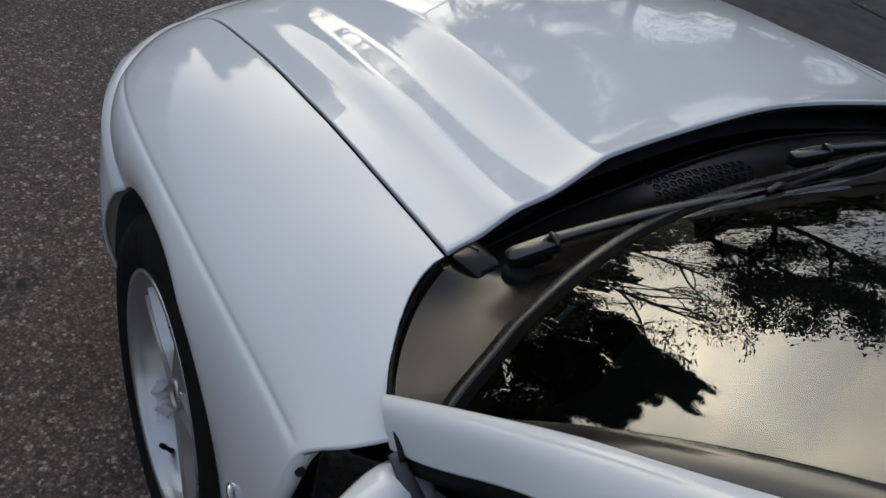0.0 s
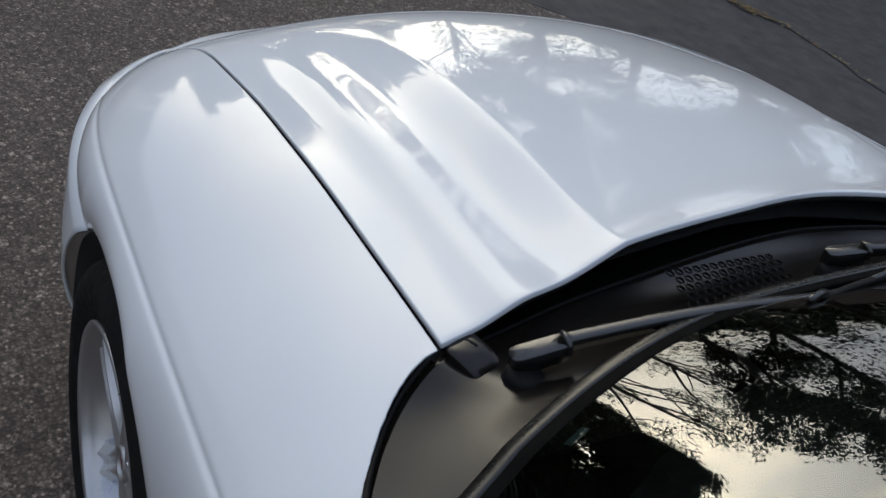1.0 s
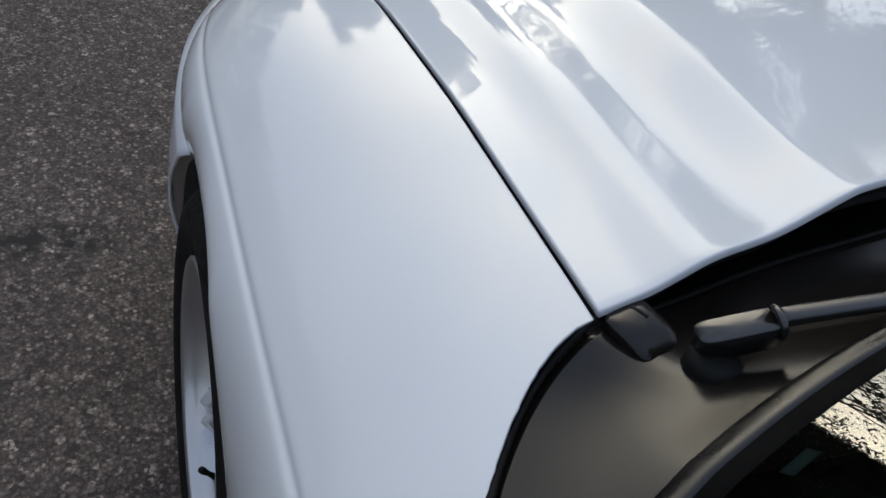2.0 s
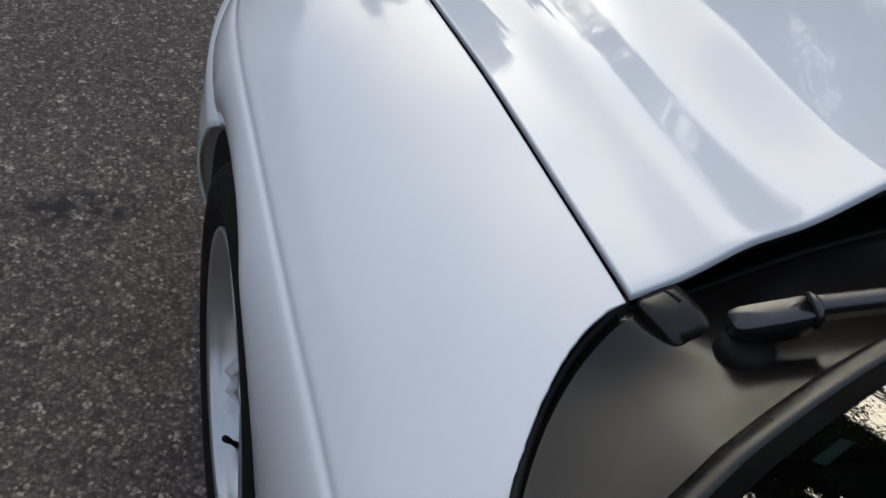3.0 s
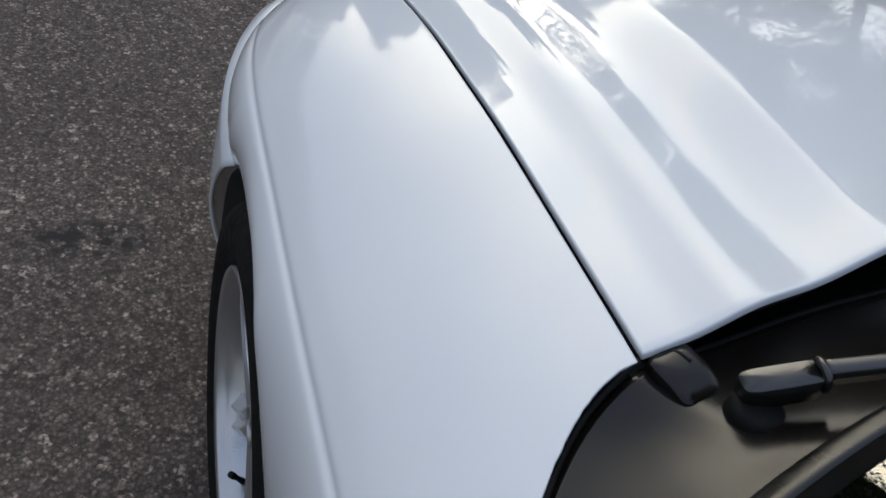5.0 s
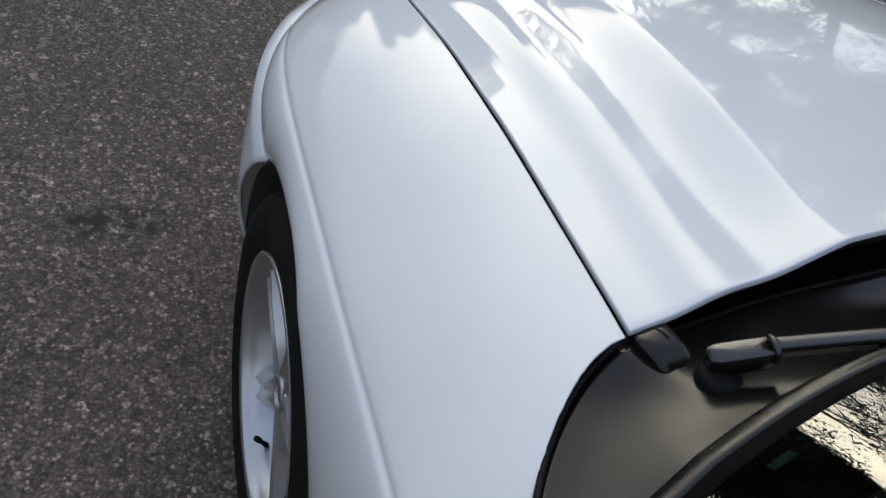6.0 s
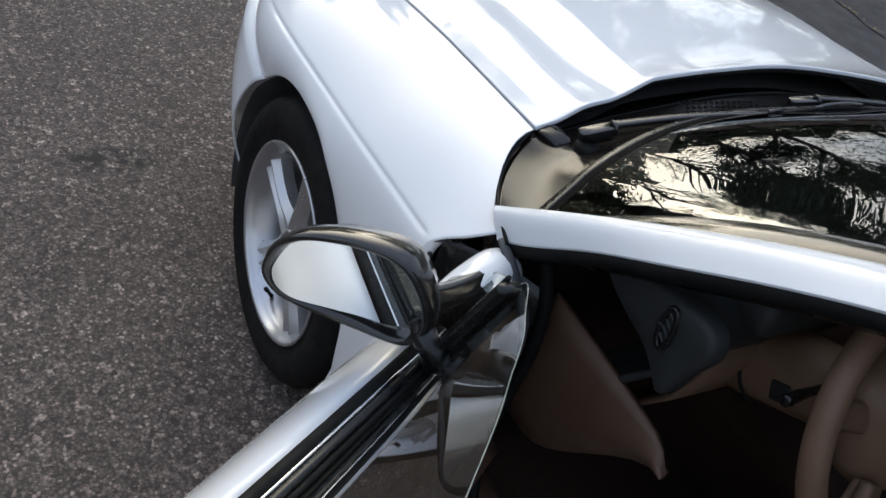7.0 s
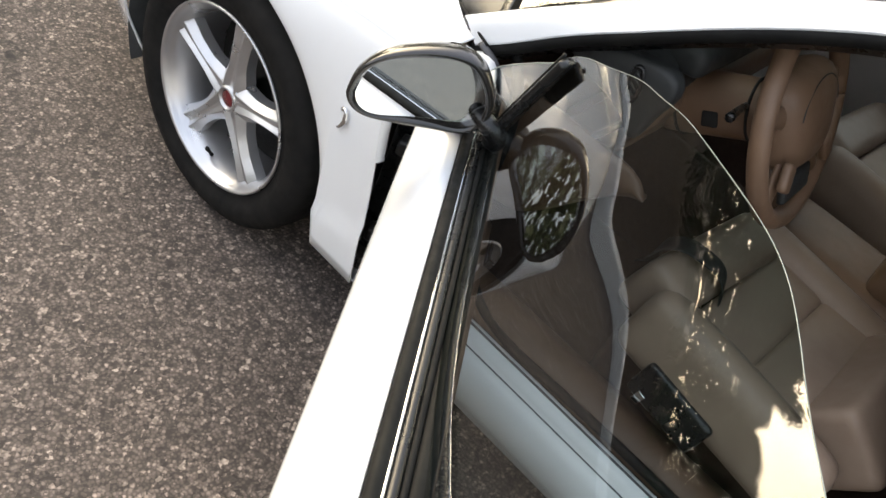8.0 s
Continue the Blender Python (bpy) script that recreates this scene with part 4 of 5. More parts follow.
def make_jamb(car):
    """The door jamb, blackened for the gap's shade, and the white sill round the open doorway."""
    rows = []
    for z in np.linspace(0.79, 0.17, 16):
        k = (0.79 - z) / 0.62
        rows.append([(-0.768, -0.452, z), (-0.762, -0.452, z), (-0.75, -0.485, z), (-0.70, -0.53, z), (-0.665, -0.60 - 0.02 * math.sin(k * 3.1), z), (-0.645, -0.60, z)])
    # the narrow gap's shade is put into the jamb's colour, over body white
    put_part("door_jamb", grid_mesh("door_jamb", np.array(rows), flip=True), TRIM_BLACK, car, "door jamb coloured black for the shade in its gap", thick=0.003)
    seal = [(-0.675, -0.555, 0.86), (-0.662, -0.60, 0.78), (-0.660, -0.63, 0.60), (-0.672, -0.66, 0.42), (-0.70, -0.75, 0.335), (-0.716, -0.95, 0.318), (-0.716, -1.6, 0.318)]
    put_part("doorway_seal", tube_mesh("doorway_seal", seal, 0.011, 80, 8), RUBBER, car, "black rubber seal round the doorway")
    # sill: outer fall, flat step, inner edge
    prof = [(-0.765, 0.14), (-0.80, 0.16), (-0.812, 0.22), (-0.802, 0.27), (-0.785, 0.283), (-0.768, 0.285), (-0.765, 0.297), (-0.742, 0.305), (-0.728, 0.305), (-0.72, 0.29), (-0.71, 0.27)]
    ys = np.linspace(-0.52, -1.72, 12)
    p = np.array([[(x, y, z) for x, z in prof] for y in ys])
    sill = put_part("door_sill", grid_mesh("door_sill", p, flip=True), PAINT, car, "white painted door sill", thick=0.003)
    for x, z, r in ((-0.7715, 0.2865, 0.0022), (-0.738, 0.3085, 0.0028)):
        put_part("sill_seam", tube_mesh("sill_seam", [(x, y, z) for y in (-0.66, -1.0, -1.35, -1.68)], r, 30, 6), SEAL_GREY, sill, "thin grey sealed seam along the sill")
    tp = np.array([[(x, y, z) for x, z in ((-0.718, 0.302), (-0.69, 0.326), (-0.65, 0.334), (-0.61, 0.326), (-0.60, 0.29), (-0.60, 0.23))] for y in np.linspace(-0.56, -1.72, 10)])
    put_part("sill_trim", grid_mesh("sill_trim", tp, flip=True), LEATHER_BROWN, car, "brown inner sill trim", thick=0.003)


# ---- car: cabin ----
def make_cabin(car):
    fl = np.array([[(x, y, 0.22 + 0.02 * math.sin(9 * x) * math.sin(7 * y)) for x in np.linspace(-0.62, 0.90, 12)] for y in np.linspace(-0.45, -2.0, 16)])
    put_part("cabin_floor", grid_mesh("cabin_floor", fl, flip=True), CARPET, car, "dark brown carpeted cabin floor", thick=0.02)
    bk = np.array([[(x, -0.47 + 0.02 * abs(x), z) for x in np.linspace(-0.64, 0.92, 10)] for z in np.linspace(0.2, 0.86, 8)])
    put_part("firewall", grid_mesh("firewall", bk), CARPET, car, thick=0.01)
    rear = np.array([[(x, -2.0 - 0.1 * (z - 0.2), z) for x in np.linspace(-0.74, 1.0, 10)] for z in np.linspace(0.2, 1.0, 8)])
    put_part("rear_bulkhead", grid_mesh("rear_bulkhead", rear, flip=True), LEATHER_BROWN, car, thick=0.01)
    # kick panel and its pocket beside the pedals
    rows = []
    for t in np.linspace(0, 1, 14):
        y = -0.575 - 0.330 * t
        z1 = 0.765 + 0.014 * t - 0.030 * (max(0.0, t - 0.85) / 0.15) ** 2
        z0 = 0.50 + 0.05 * t + 0.190 * smooth01((t - 0.30) / 0.70)
        rows.append([(-0.625 - 0.012 * math.sin(math.pi * w) - 0.01 * t, y, z0 + (z1 - z0) * w) for w in np.linspace(0, 1, 8)])
    put_part("kick_panel", grid_mesh("kick_panel", np.array(rows)), LEATHER_BROWN, car, "brown leather kick panel", thick=0.014)


def make_dashboard(car):
    prof = [(-0.42, 0.905), (-0.52, 0.935), (-0.64, 0.950), (-0.74, 0.945), (-0.79, 0.925), (-0.805, 0.885), (-0.79, 0.83), (-0.755, 0.77), (-0.72, 0.72), (-0.66, 0.70)]
    xs = np.linspace(-0.628, 0.90, 30)
    def under(x):
        return 0.055 + 0.13 * min(1.0, abs((x - MIDLINE) / 0.68)) ** 3
    p = np.array([[(x, min(y, -0.40 - under(x)), min(z, 0.905 + 0.5 * max(0.0, -0.40 - under(x) - y)) if i < 4 else z) for i, (y, z) in enumerate(prof)] for x in xs])
    dash = put_part("dashboard", grid_mesh("dashboard", p), DASH_DARK, car, "dark upper dashboard", thick=0.01)
    low = [(-0.80, 0.875), (-0.815, 0.84), (-0.80, 0.77), (-0.76, 0.70), (-0.72, 0.64), (-0.66, 0.60)]
    p = np.array([[(x, y, z) for y, z in low] for x in np.linspace(-0.56, 0.88, 24)])
    put_part("lower_dashboard", grid_mesh("lower_dashboard", p), LEATHER, dash, "tan leather lower dashboard", thick=0.01)
    # dark end panel with a tall vent, facing the door
    v = [(-0.632, -0.62, 0.890), (-0.637, -0.70, 0.935), (-0.640, -0.78, 0.958), (-0.640, -0.838, 0.958), (-0.638, -0.852, 0.932), (-0.636, -0.842, 0.890), (-0.636, -0.832, 0.845), (-0.636, -0.822, 0.818), (-0.636, -0.80, 0.832), (-0.636, -0.70, 0.866)]
    bm = bmesh.new()
    rims = []
    for k, d in ((1.0, 0.03), (1.0, 0.008), (0.95, 0.001), (0.85, -0.002), (0.5, -0.003)):
        rims.append([bm.verts.new((q[0] + d, -0.79 + (q[1] + 0.79) * k, 0.895 + (q[2] - 0.895) * k)) for q in spline(v + [v[0]], 41)[:-1]])
    for r0, r1 in zip(rims, rims[1:]):
        for i in range(40):
            bm.faces.new((r0[i], r0[(i + 1) % 40], r1[(i + 1) % 40], r1[i]))
    bm.faces.new(rims[-1])
    bmesh.ops.recalc_face_normals(bm, faces=bm.faces)
    part("dash_end_panel", bm, DASH_DARK, dash, "dark green-grey dashboard end")
    ring = [(-0.643, -0.782 + 0.0115 * math.cos(a) + 0.005 * math.sin(a), 0.912 + 0.031 * math.sin(a)) for a in np.linspace(0, 2 * math.pi, 17)]
    put_part("vent_frame", tube_mesh("vent_frame", ring, 0.0045, 50, 8, up=(1, 0, 0)), TRIM_BLACK, dash, "oval black air vent")
    for k in range(4):
        z = 0.8955 + 0.011 * k
        sl = rounded_box((0.004, 0.019, 0.004), 0.0012, 1)
        part("vent_slat", moved(sl, pose(-0.643, -0.782, z, 25, 0, 0)), DASH_GREY, dash)
    hood = rounded_box((0.34, 0.15, 0.06), 0.028, 4)
    part("instrument_hood", moved(hood, pose(-0.36, -0.765, 0.940, -8, 0, 0)), DASH_DARK, dash, "dark instrument hood")
    return dash


DASH_GREY = material("grey vent plastic", (0.028, 0.031, 0.031), 0.45)


def make_steering_wheel(car):
    c = Vector((-0.405, -1.0, 0.93))
    tilt = pose(*c, 62, 0, 0)
    rim = [(0.185 * math.cos(a), 0.185 * math.sin(a), 0) for a in np.linspace(0, 2 * math.pi, 33)]
    pts = [tuple(tilt @ Vector(q)) for q in rim]
    wheel = put_part("steering_wheel", tube_mesh("steering_wheel", pts, 0.0180, 96, 14, up=tuple(tilt.to_3x3() @ Vector((0, 0, 1)))), LEATHER, car, "tan leather steering wheel")
    cover = []
    for k, z in ((0.0, 0.040), (0.35, 0.039), (0.62, 0.035), (0.80, 0.027), (0.92, 0.015), (0.985, 0.0), (1.0, -0.016), (0.96, -0.035), (0.6, -0.05)):
        ring = []
        for a in np.linspace(0, 2 * math.pi, 48, endpoint=False):
            ca, sa = math.cos(a), math.sin(a)
            r = k / (abs(ca) ** 3.2 + abs(sa) ** 3.2) ** (1 / 3.2)
            ring.append(tuple(tilt @ Vector((r * ca * (0.108 + 0.018 * r * sa), r * sa * 0.096 + 0.004, z))))
        cover.append(ring)
    put_part("airbag_cover", grid_mesh("airbag_cover", np.array(cover), closed_v=True), LEATHER, wheel, "padded tan airbag cover")
    seam = [tuple(tilt @ Vector((0.089 * math.cos(a), 0.076 * math.sin(a) + 0.004, 0.0315))) for a in np.linspace(0.2, 2.94, 12)]
    put_part("cover_seam", tube_mesh("cover_seam", seam, 0.0012, 60, 6), DASH_DARK, wheel)
    for a in (15, 165, 228, 312):
        q = [tilt @ Vector((r * math.cos(radians(a)), r * math.sin(radians(a)), dz)) for r, dz in ((0.06, 0.005), (0.12, 0.0), (0.18, 0.0))]
        put_part("wheel_spoke", tube_mesh("wheel_spoke", [tuple(v) for v in q], [0.026, 0.020, 0.015], 14, 12, flat=0.45, up=tuple(tilt.to_3x3() @ Vector((0, 0, 1)))), LEATHER, wheel)
    slot = rounded_box((0.125, 0.048, 0.016), 0.007, 2)
    part("wheel_slot", moved(slot, tilt @ pose(0.0, -0.122, 0.006)), DASH_DARK, wheel, "dark slot below the airbag cover")
    for sx in (-1, 1):
        b = rounded_box((0.034, 0.052, 0.018), 0.0085, 3)
        part("horn_button", moved(b, tilt @ pose(sx * 0.098, -0.078, 0.022, 0, 0, sx * 28)), LEATHER, wheel, "oval tan horn button")
    col = [tuple(tilt @ Vector((0, 0, z))) for z in (-0.02, -0.12, -0.24)]
    put_part("steering_column", tube_mesh("steering_column", col, [0.055, 0.06, 0.065], 12, 16, up=(1, 0, 0)), LEATHER, wheel, "tan steering column shroud")
    for z, r in ((-0.075, 0.0585), (-0.205, 0.066)):
        ring = [tuple(tilt @ Vector((r * math.cos(a), r * math.sin(a), z))) for a in np.linspace(0, 2 * math.pi, 25)]
        put_part("column_joint", tube_mesh("column_joint", ring, 0.0028, 60, 6, up=tuple(tilt.to_3x3() @ Vector((0, 0, 1)))), DARK, wheel, "dark joint of the column shroud")
    key = moved(rounded_box((0.012, 0.030, 0.030), 0.004, 2), tilt @ pose(-0.058, -0.012, -0.14))
    part("column_switch", key, DARK, wheel, "small dark switch on the column")
    stalk = [tuple(tilt @ Vector(q)) for q in ((-0.04, 0.02, -0.08), (-0.12, 0.03, -0.07), (-0.17, 0.035, -0.06))]
    put_part("indicator_stalk", tube_mesh("indicator_stalk", stalk, [0.006, 0.007, 0.009], 14, 8), TRIM_BLACK, wheel)
    return wheel


def cushion(size, bevel, puff=0.02, segments=4, cuts=8):
    bm = rounded_box(size, bevel, segments)
    bmesh.ops.subdivide_edges(bm, edges=[e for e in bm.edges if e.calc_length() > min(size) * 0.6], cuts=cuts, use_grid_fill=True)
    sx, sy = size[:2]
    for v in bm.verts:
        fx, fy = 1 - (2 * v.co.x / sx) ** 2, 1 - (2 * v.co.y / sy) ** 2
        if v.co.z > 0:
            v.co.z += puff * max(fx, 0) * max(fy, 0)
    return bm


def make_seat(car, cx, label):
    base = part("seat", moved(cushion((0.385, 0.150, 0.13), 0.022, 0.006), pose(cx, -1.170, 0.475, 5, 0, -4)), LEATHER_PALE, car, label)
    part("seat_panel", moved(cushion((0.385, 0.150, 0.13), 0.022, 0.006), pose(cx + 0.010, -1.318, 0.468, 1, 0, -4)), LEATHER_PALE, base, "stitched pale leather seat panel")
    part("thigh_cushion", moved(cushion((0.40, 0.125, 0.14), 0.035, 0.010), pose(cx, -1.032, 0.515, 14, 0, -7)), LEATHER_PALE, base, "pale leather front cushion")
    for sgn in (-1, 1):
        part("seat_bolster", moved(cushion((0.10, 0.46, 0.16), 0.049, 0.010), pose(cx + sgn * 0.232, -1.235, 0.480, 5, sgn * -12, -4)), LEATHER_PALE, base, "raised leather side bolster")
        part("back_bolster", moved(cushion((0.11, 0.58, 0.16), 0.054, 0.01), pose(cx + sgn * 0.222, -1.535, 0.80, 66, 0, 0)), LEATHER, base, "tan leather back bolster")
    part("lower_back_pad", moved(cushion((0.37, 0.17, 0.12), 0.026, 0.008), pose(cx + 0.012, -1.452, 0.515, 34, 0, -3)), LEATHER_PALE, base, "pale leather lower back pad")
    part("backrest", moved(cushion((0.38, 0.56, 0.13), 0.045, 0.012), pose(cx, -1.575, 0.85, 66, 0, 0)), LEATHER, base, "tan leather backrest")
    part("headrest", moved(cushion((0.26, 0.18, 0.10), 0.04, 0.01), pose(cx, -1.66, 1.17, 72, 0, 0)), LEATHER, base, "tan leather headrest")
    part("seat_base", moved(rounded_box((0.40, 0.46, 0.20), 0.02), pose(cx, -1.22, 0.33)), CARPET, base)
    return base


def make_belt(car):
    pts = [(-0.478, -0.945, 0.53), (-0.477, -0.958, 0.594), (-0.472, -0.985, 0.617), (-0.462, -1.03, 0.620), (-0.450, -1.072, 0.608), (-0.443, -1.094, 0.584), (-0.440, -1.102, 0.55)]
    c = spline(pts, 40)
    t = np.gradient(c, axis=0)
    t /= np.linalg.norm(t, axis=1, keepdims=True)
    side = np.cross(t, np.array([0, 0, 1.0]))
    side /= np.linalg.norm(side, axis=1, keepdims=True)
    p = np.stack([c + side * w for w in np.linspace(-0.027, 0.027, 5)], 1)
    put_part("cushion_strap", grid_mesh("cushion_strap", p), BELT, car, "black webbing strap lying over the cushion", thick=0.0025, offset=1)

    trim = part("seat_side_trim", moved(rounded_box((0.030, 0.17, 0.085), 0.013, 3), pose(-0.640, -1.175, 0.425, 6, 8, -4)), TRIM_BLACK, car, "black plastic trim on the seat's side")
    part("belt_tag", moved(rounded_box((0.004, 0.018, 0.030), 0.0018, 2), pose(-0.662, -1.120, 0.405, 10, 0, -4)), CHROME, trim, "small bright metal tag")


def make_console(car):
    c = part("centre_console", moved(rounded_box((0.24, 0.70, 0.26), 0.05, 4), pose(0.04, -1.40, 0.42)), LEATHER, car, "tan leather centre console")
    part("tunnel", moved(rounded_box((0.25, 0.62, 0.24), 0.05, 3), pose(0.04, -0.78, 0.34)), CARPET, c, "dark carpeted tunnel ahead of the console")
    part("console_lid", moved(cushion((0.20, 0.30, 0.09), 0.035, 0.01), pose(0.04, -1.45, 0.58)), LEATHER, c, "padded tan armrest lid")
    part("gear_knob", moved(rounded_box((0.05, 0.05, 0.07), 0.022, 4), pose(-0.01, -1.02, 0.68)), TRIM_BLACK, c, "black gear knob")
    part("gear_gaiter", moved(rounded_box((0.11, 0.13, 0.10), 0.04, 3), pose(-0.01, -1.02, 0.59)), LEATHER_BROWN, c)


# ---- car: wipers ----
def make_wiper(car, base, joint, tip, blade):
    """base: the outer end of the head; joint: where the arm is clipped to it."""
    b, j, t = np.array(base), np.array(joint), np.array(tip)
    arm = put_part("wiper_arm", strip_mesh("wiper_arm", [tuple(j + (t - j) * k + np.array([0, 0, 0.008 * math.sin(math.pi * k)])) for k in (0, 0.3, 0.65, 1)], [0.015, 0.0145, 0.012, 0.008], [0.016, 0.0145, 0.011, 0.007]), WIPER_SATIN, car, "black wiper arm parked on the cowl")
    # head: a flat-topped block, rounded at its outer end
    d = (j - b) / np.linalg.norm(j - b)
    side = np.cross(d, (0, 0, 1.0))
    side /= np.linalg.norm(side)
    up = np.cross(side, d)
    long = np.linalg.norm(j - b)
    rows = []
    for k, h in ((0.86, 0.004), (0.95, 0.0033), (0.99, 0.0015), (1.0, -0.001), (1.0, -0.019), (0.9, -0.021)):
        ring = []
        for a in np.linspace(0, 2 * math.pi, 28, endpoint=False):
            q = (abs(math.cos(a)) ** 0.36 * (1 if math.cos(a) > 0 else -1), abs(math.sin(a)) ** 0.5 * (1 if math.sin(a) > 0 else -1))
            ring.append(b + d * (long * 0.5 + q[0] * (long * 0.5 + 0.004) * (0.97 + 0.03 * k)) + side * q[1] * 0.0115 * k + up * h)
        rows.append(ring)
    rows = [np.repeat(np.mean(rows[0], 0)[None], 28, 0)] + rows + [np.repeat(np.mean(rows[-1], 0)[None], 28, 0)]
    put_part("wiper_head", grid_mesh("wiper_head", np.array(rows), closed_v=True, flip=True), WIPER_SATIN, arm, "flat-topped satin black wiper head")
    pv = b + 0.30 * (j - b) + np.array([-0.001, -0.010, -0.016])
    cap = np.array([[(pv[0] + q * math.cos(a), pv[1] + q * math.sin(a), pv[2] + z) for a in np.linspace(0, 2 * math.pi, 24, endpoint=False)] for q, z in ((0.023, -0.050), (0.023, -0.012), (0.021, -0.005), (0.016, -0.002), (0.0, -0.001))])
    put_part("wiper_pivot", grid_mesh("wiper_pivot", cap, closed_v=True), RUBBER, arm, "black pivot cover")
    cl = [tuple(j + side * k + up * h) for k, h in ((-0.0095, -0.010), (-0.009, 0.003), (0, 0.0065), (0.009, 0.003), (0.0095, -0.010))]
    put_part("wiper_clip", tube_mesh("wiper_clip", cl, 0.0036, 24, 8, up=tuple(d)), WIPER_SATIN, arm, "rounded black clip over the arm's joint")
    put_part("wiper_blade", strip_mesh("wiper_blade", blade, [0.004, 0.007, 0.008, 0.007, 0.004], [0.006, 0.010, 0.012, 0.010, 0.006]), RUBBER, arm, "thin black rubber wiper blade")
    mid = spline(blade, 9)
    bow = [tuple(mid[2] + np.array([0, 0.002, 0.008])), tuple(0.5 * (mid[2] + t) + np.array([0, 0.0, 0.014])), tuple(t + np.array([0, -0.004, 0.008])), tuple(0.5 * (mid[6] + t) + np.array([0, 0.0, 0.014])), tuple(mid[6] + np.array([0, 0.002, 0.008]))]
    put_part("blade_bow", tube_mesh("blade_bow", bow, 0.0038, 40, 8), WIPER_SATIN, arm, "slim satin bow that carries the blade")
    return arm


WIPER_SATIN = varied("satin black wiper paint", (0.010, 0.0095, 0.009), (0.015, 0.014, 0.013), 30.0, (0.20, 0.27), spec=0.9)


def make_grille(car):
    """A panel of small holes in the cowl under the hood's lip."""
    bm = bmesh.new()
    for i in range(13):
        for j in range(5):
            x = -0.22 + 0.017 * i + 0.0085 * (j % 2)
            y = -0.300 - 0.0125 * j + 0.02 * (x + 0.12)
            ring = []
            for r, dz in ((0.0072, 0.0005), (0.0055, 0.0022), (0.0050, -0.001)):
                ring.append([bm.verts.new((x + r * math.cos(radians(60 * k)), y + r * math.sin(radians(60 * k)), 0.927 - 0.002 * j + dz)) for k in range(6)])
            for a, b in zip(ring, ring[1:]):
                for k in range(6):
                    bm.faces.new((a[k], a[(k + 1) % 6], b[(k + 1) % 6], b[k]))
    part("cowl_grille", bm, RUBBER, car, "black honeycomb air intake grille", smooth=False)


def make_washer_lid(car):
    rows = []
    for k, h in ((1.03, -0.002), (1.03, 0.003), (1.0, 0.0052), (0.93, 0.0064), (0.6, 0.0075), (0.25, 0.0081), (0.0, 0.0082)):
        ring = []
        for a in np.linspace(0, 2 * math.pi, 36, endpoint=False):
            ca, sa = math.cos(a), math.sin(a)
            r = k / (abs(ca) ** 5.5 + abs(sa) ** 5.5) ** (1 / 5.5)
            ring.append(tuple(FLAP_AT @ Vector((0.0215 * r * ca, 0.0245 * r * sa, h - 5.0 * (0.0245 * r * sa) ** 2))))
        rows.append(ring)
    flap = put_part("hood_corner_flap", grid_mesh("hood_corner_flap", np.array(rows), closed_v=True), COWL_BLACK, car, "rounded black plastic flap at the hood's corner")
    slot = [tuple(FLAP_AT @ Vector(q)) for q in ((0.004, 0.022, 0.0025), (0.007, 0.013, 0.0066), (0.008, 0.004, 0.0082))]
    put_part("flap_slot", tube_mesh("flap_slot", slot, 0.0016, 12, 6), DARK, flap, "dark slot in the flap")
    n = moved(rounded_box((0.020, 0.016, 0.012), 0.005, 3), pose(-0.228, -0.366, 0.914))
    part("washer_nozzle", n, TRIM_BLACK, car, "black screen washer nozzle on the cowl")


FLAP_AT = pose(-0.5255, -0.336, 0.8795, 6, -6, 22) @ Matrix.Scale(1.04, 4)


def make_badges(car):
    e = np.array([-0.828, -0.372, 0.572])
    pts = [tuple(e + np.array(d)) for d in ((0.0, 0.010, 0.024), (-0.004, 0.0, 0.028), (-0.005, -0.006, 0.014), (-0.004, -0.003, 0.0), (-0.002, 0.006, -0.016), (0.002, 0.014, -0.024))]
    put_part("fender_badge", tube_mesh("fender_badge", pts, [0.006, 0.004, 0.006, 0.0055, 0.004, 0.003], 30, 8), CHROME, car, "small chrome badge on the fender")
    m = rounded_box((0.008, 0.036, 0.014), 0.003, 2)
    part("side_marker", moved(m, pose(-0.7045, 0.632, 0.6115, 0, 0, -34)), ORANGE, car, "amber side marker lamp")


# ---- assemble the car ----
car = tagged(new("car"), "white two-door sports coupe, driver's door open, parked on asphalt", "car")
make_hood(car)
make_fender(car, -1)
make_fender(car, 1)
make_bumper(car)
make_wheel(car, (-0.803, 0.010, AXLE_Z), -1)
make_wheel(car, (1.103, 0.010, AXLE_Z), 1)
make_wheel(car, (-0.80, -2.5, AXLE_Z), -1)
make_wheel(car, (1.10, -2.5, AXLE_Z), 1)
make_arch_liner(car, -1)
make_arch_liner(car, 1)
make_cowl(car)
make_screen(car)
make_sticker(car)
make_pillars(car)
make_pillar_foot(car)
make_roof(car)
make_flank(car, -1, False)
make_flank(car, 1, True)
make_tail(car)
make_jamb(car)
make_cabin(car)
make_dashboard(car)
make_steering_wheel(car)
make_seat(car, -0.355, "pale beige leather driver's seat")
make_seat(car, 0.62, "pale beige leather passenger seat")
make_belt(car)
make_console(car)
make_wiper(car, (-0.508, -0.372, 0.914), (-0.453, -0.381, 0.934), (-0.125, -0.434, 0.997), [(-0.325, -0.475, 0.992), (-0.2, -0.452, 1.002), (-0.05, -0.436, 1.008), (0.12, -0.432, 1.009), (0.26, -0.44, 1.003)])
make_wiper(car, (0.05, -0.335, 0.958), (0.105, -0.350, 0.972), (0.42, -0.435, 0.996), [(0.16, -0.44, 1.008), (0.35, -0.452, 0.996), (0.55, -0.485, 0.965)])
make_grille(car)
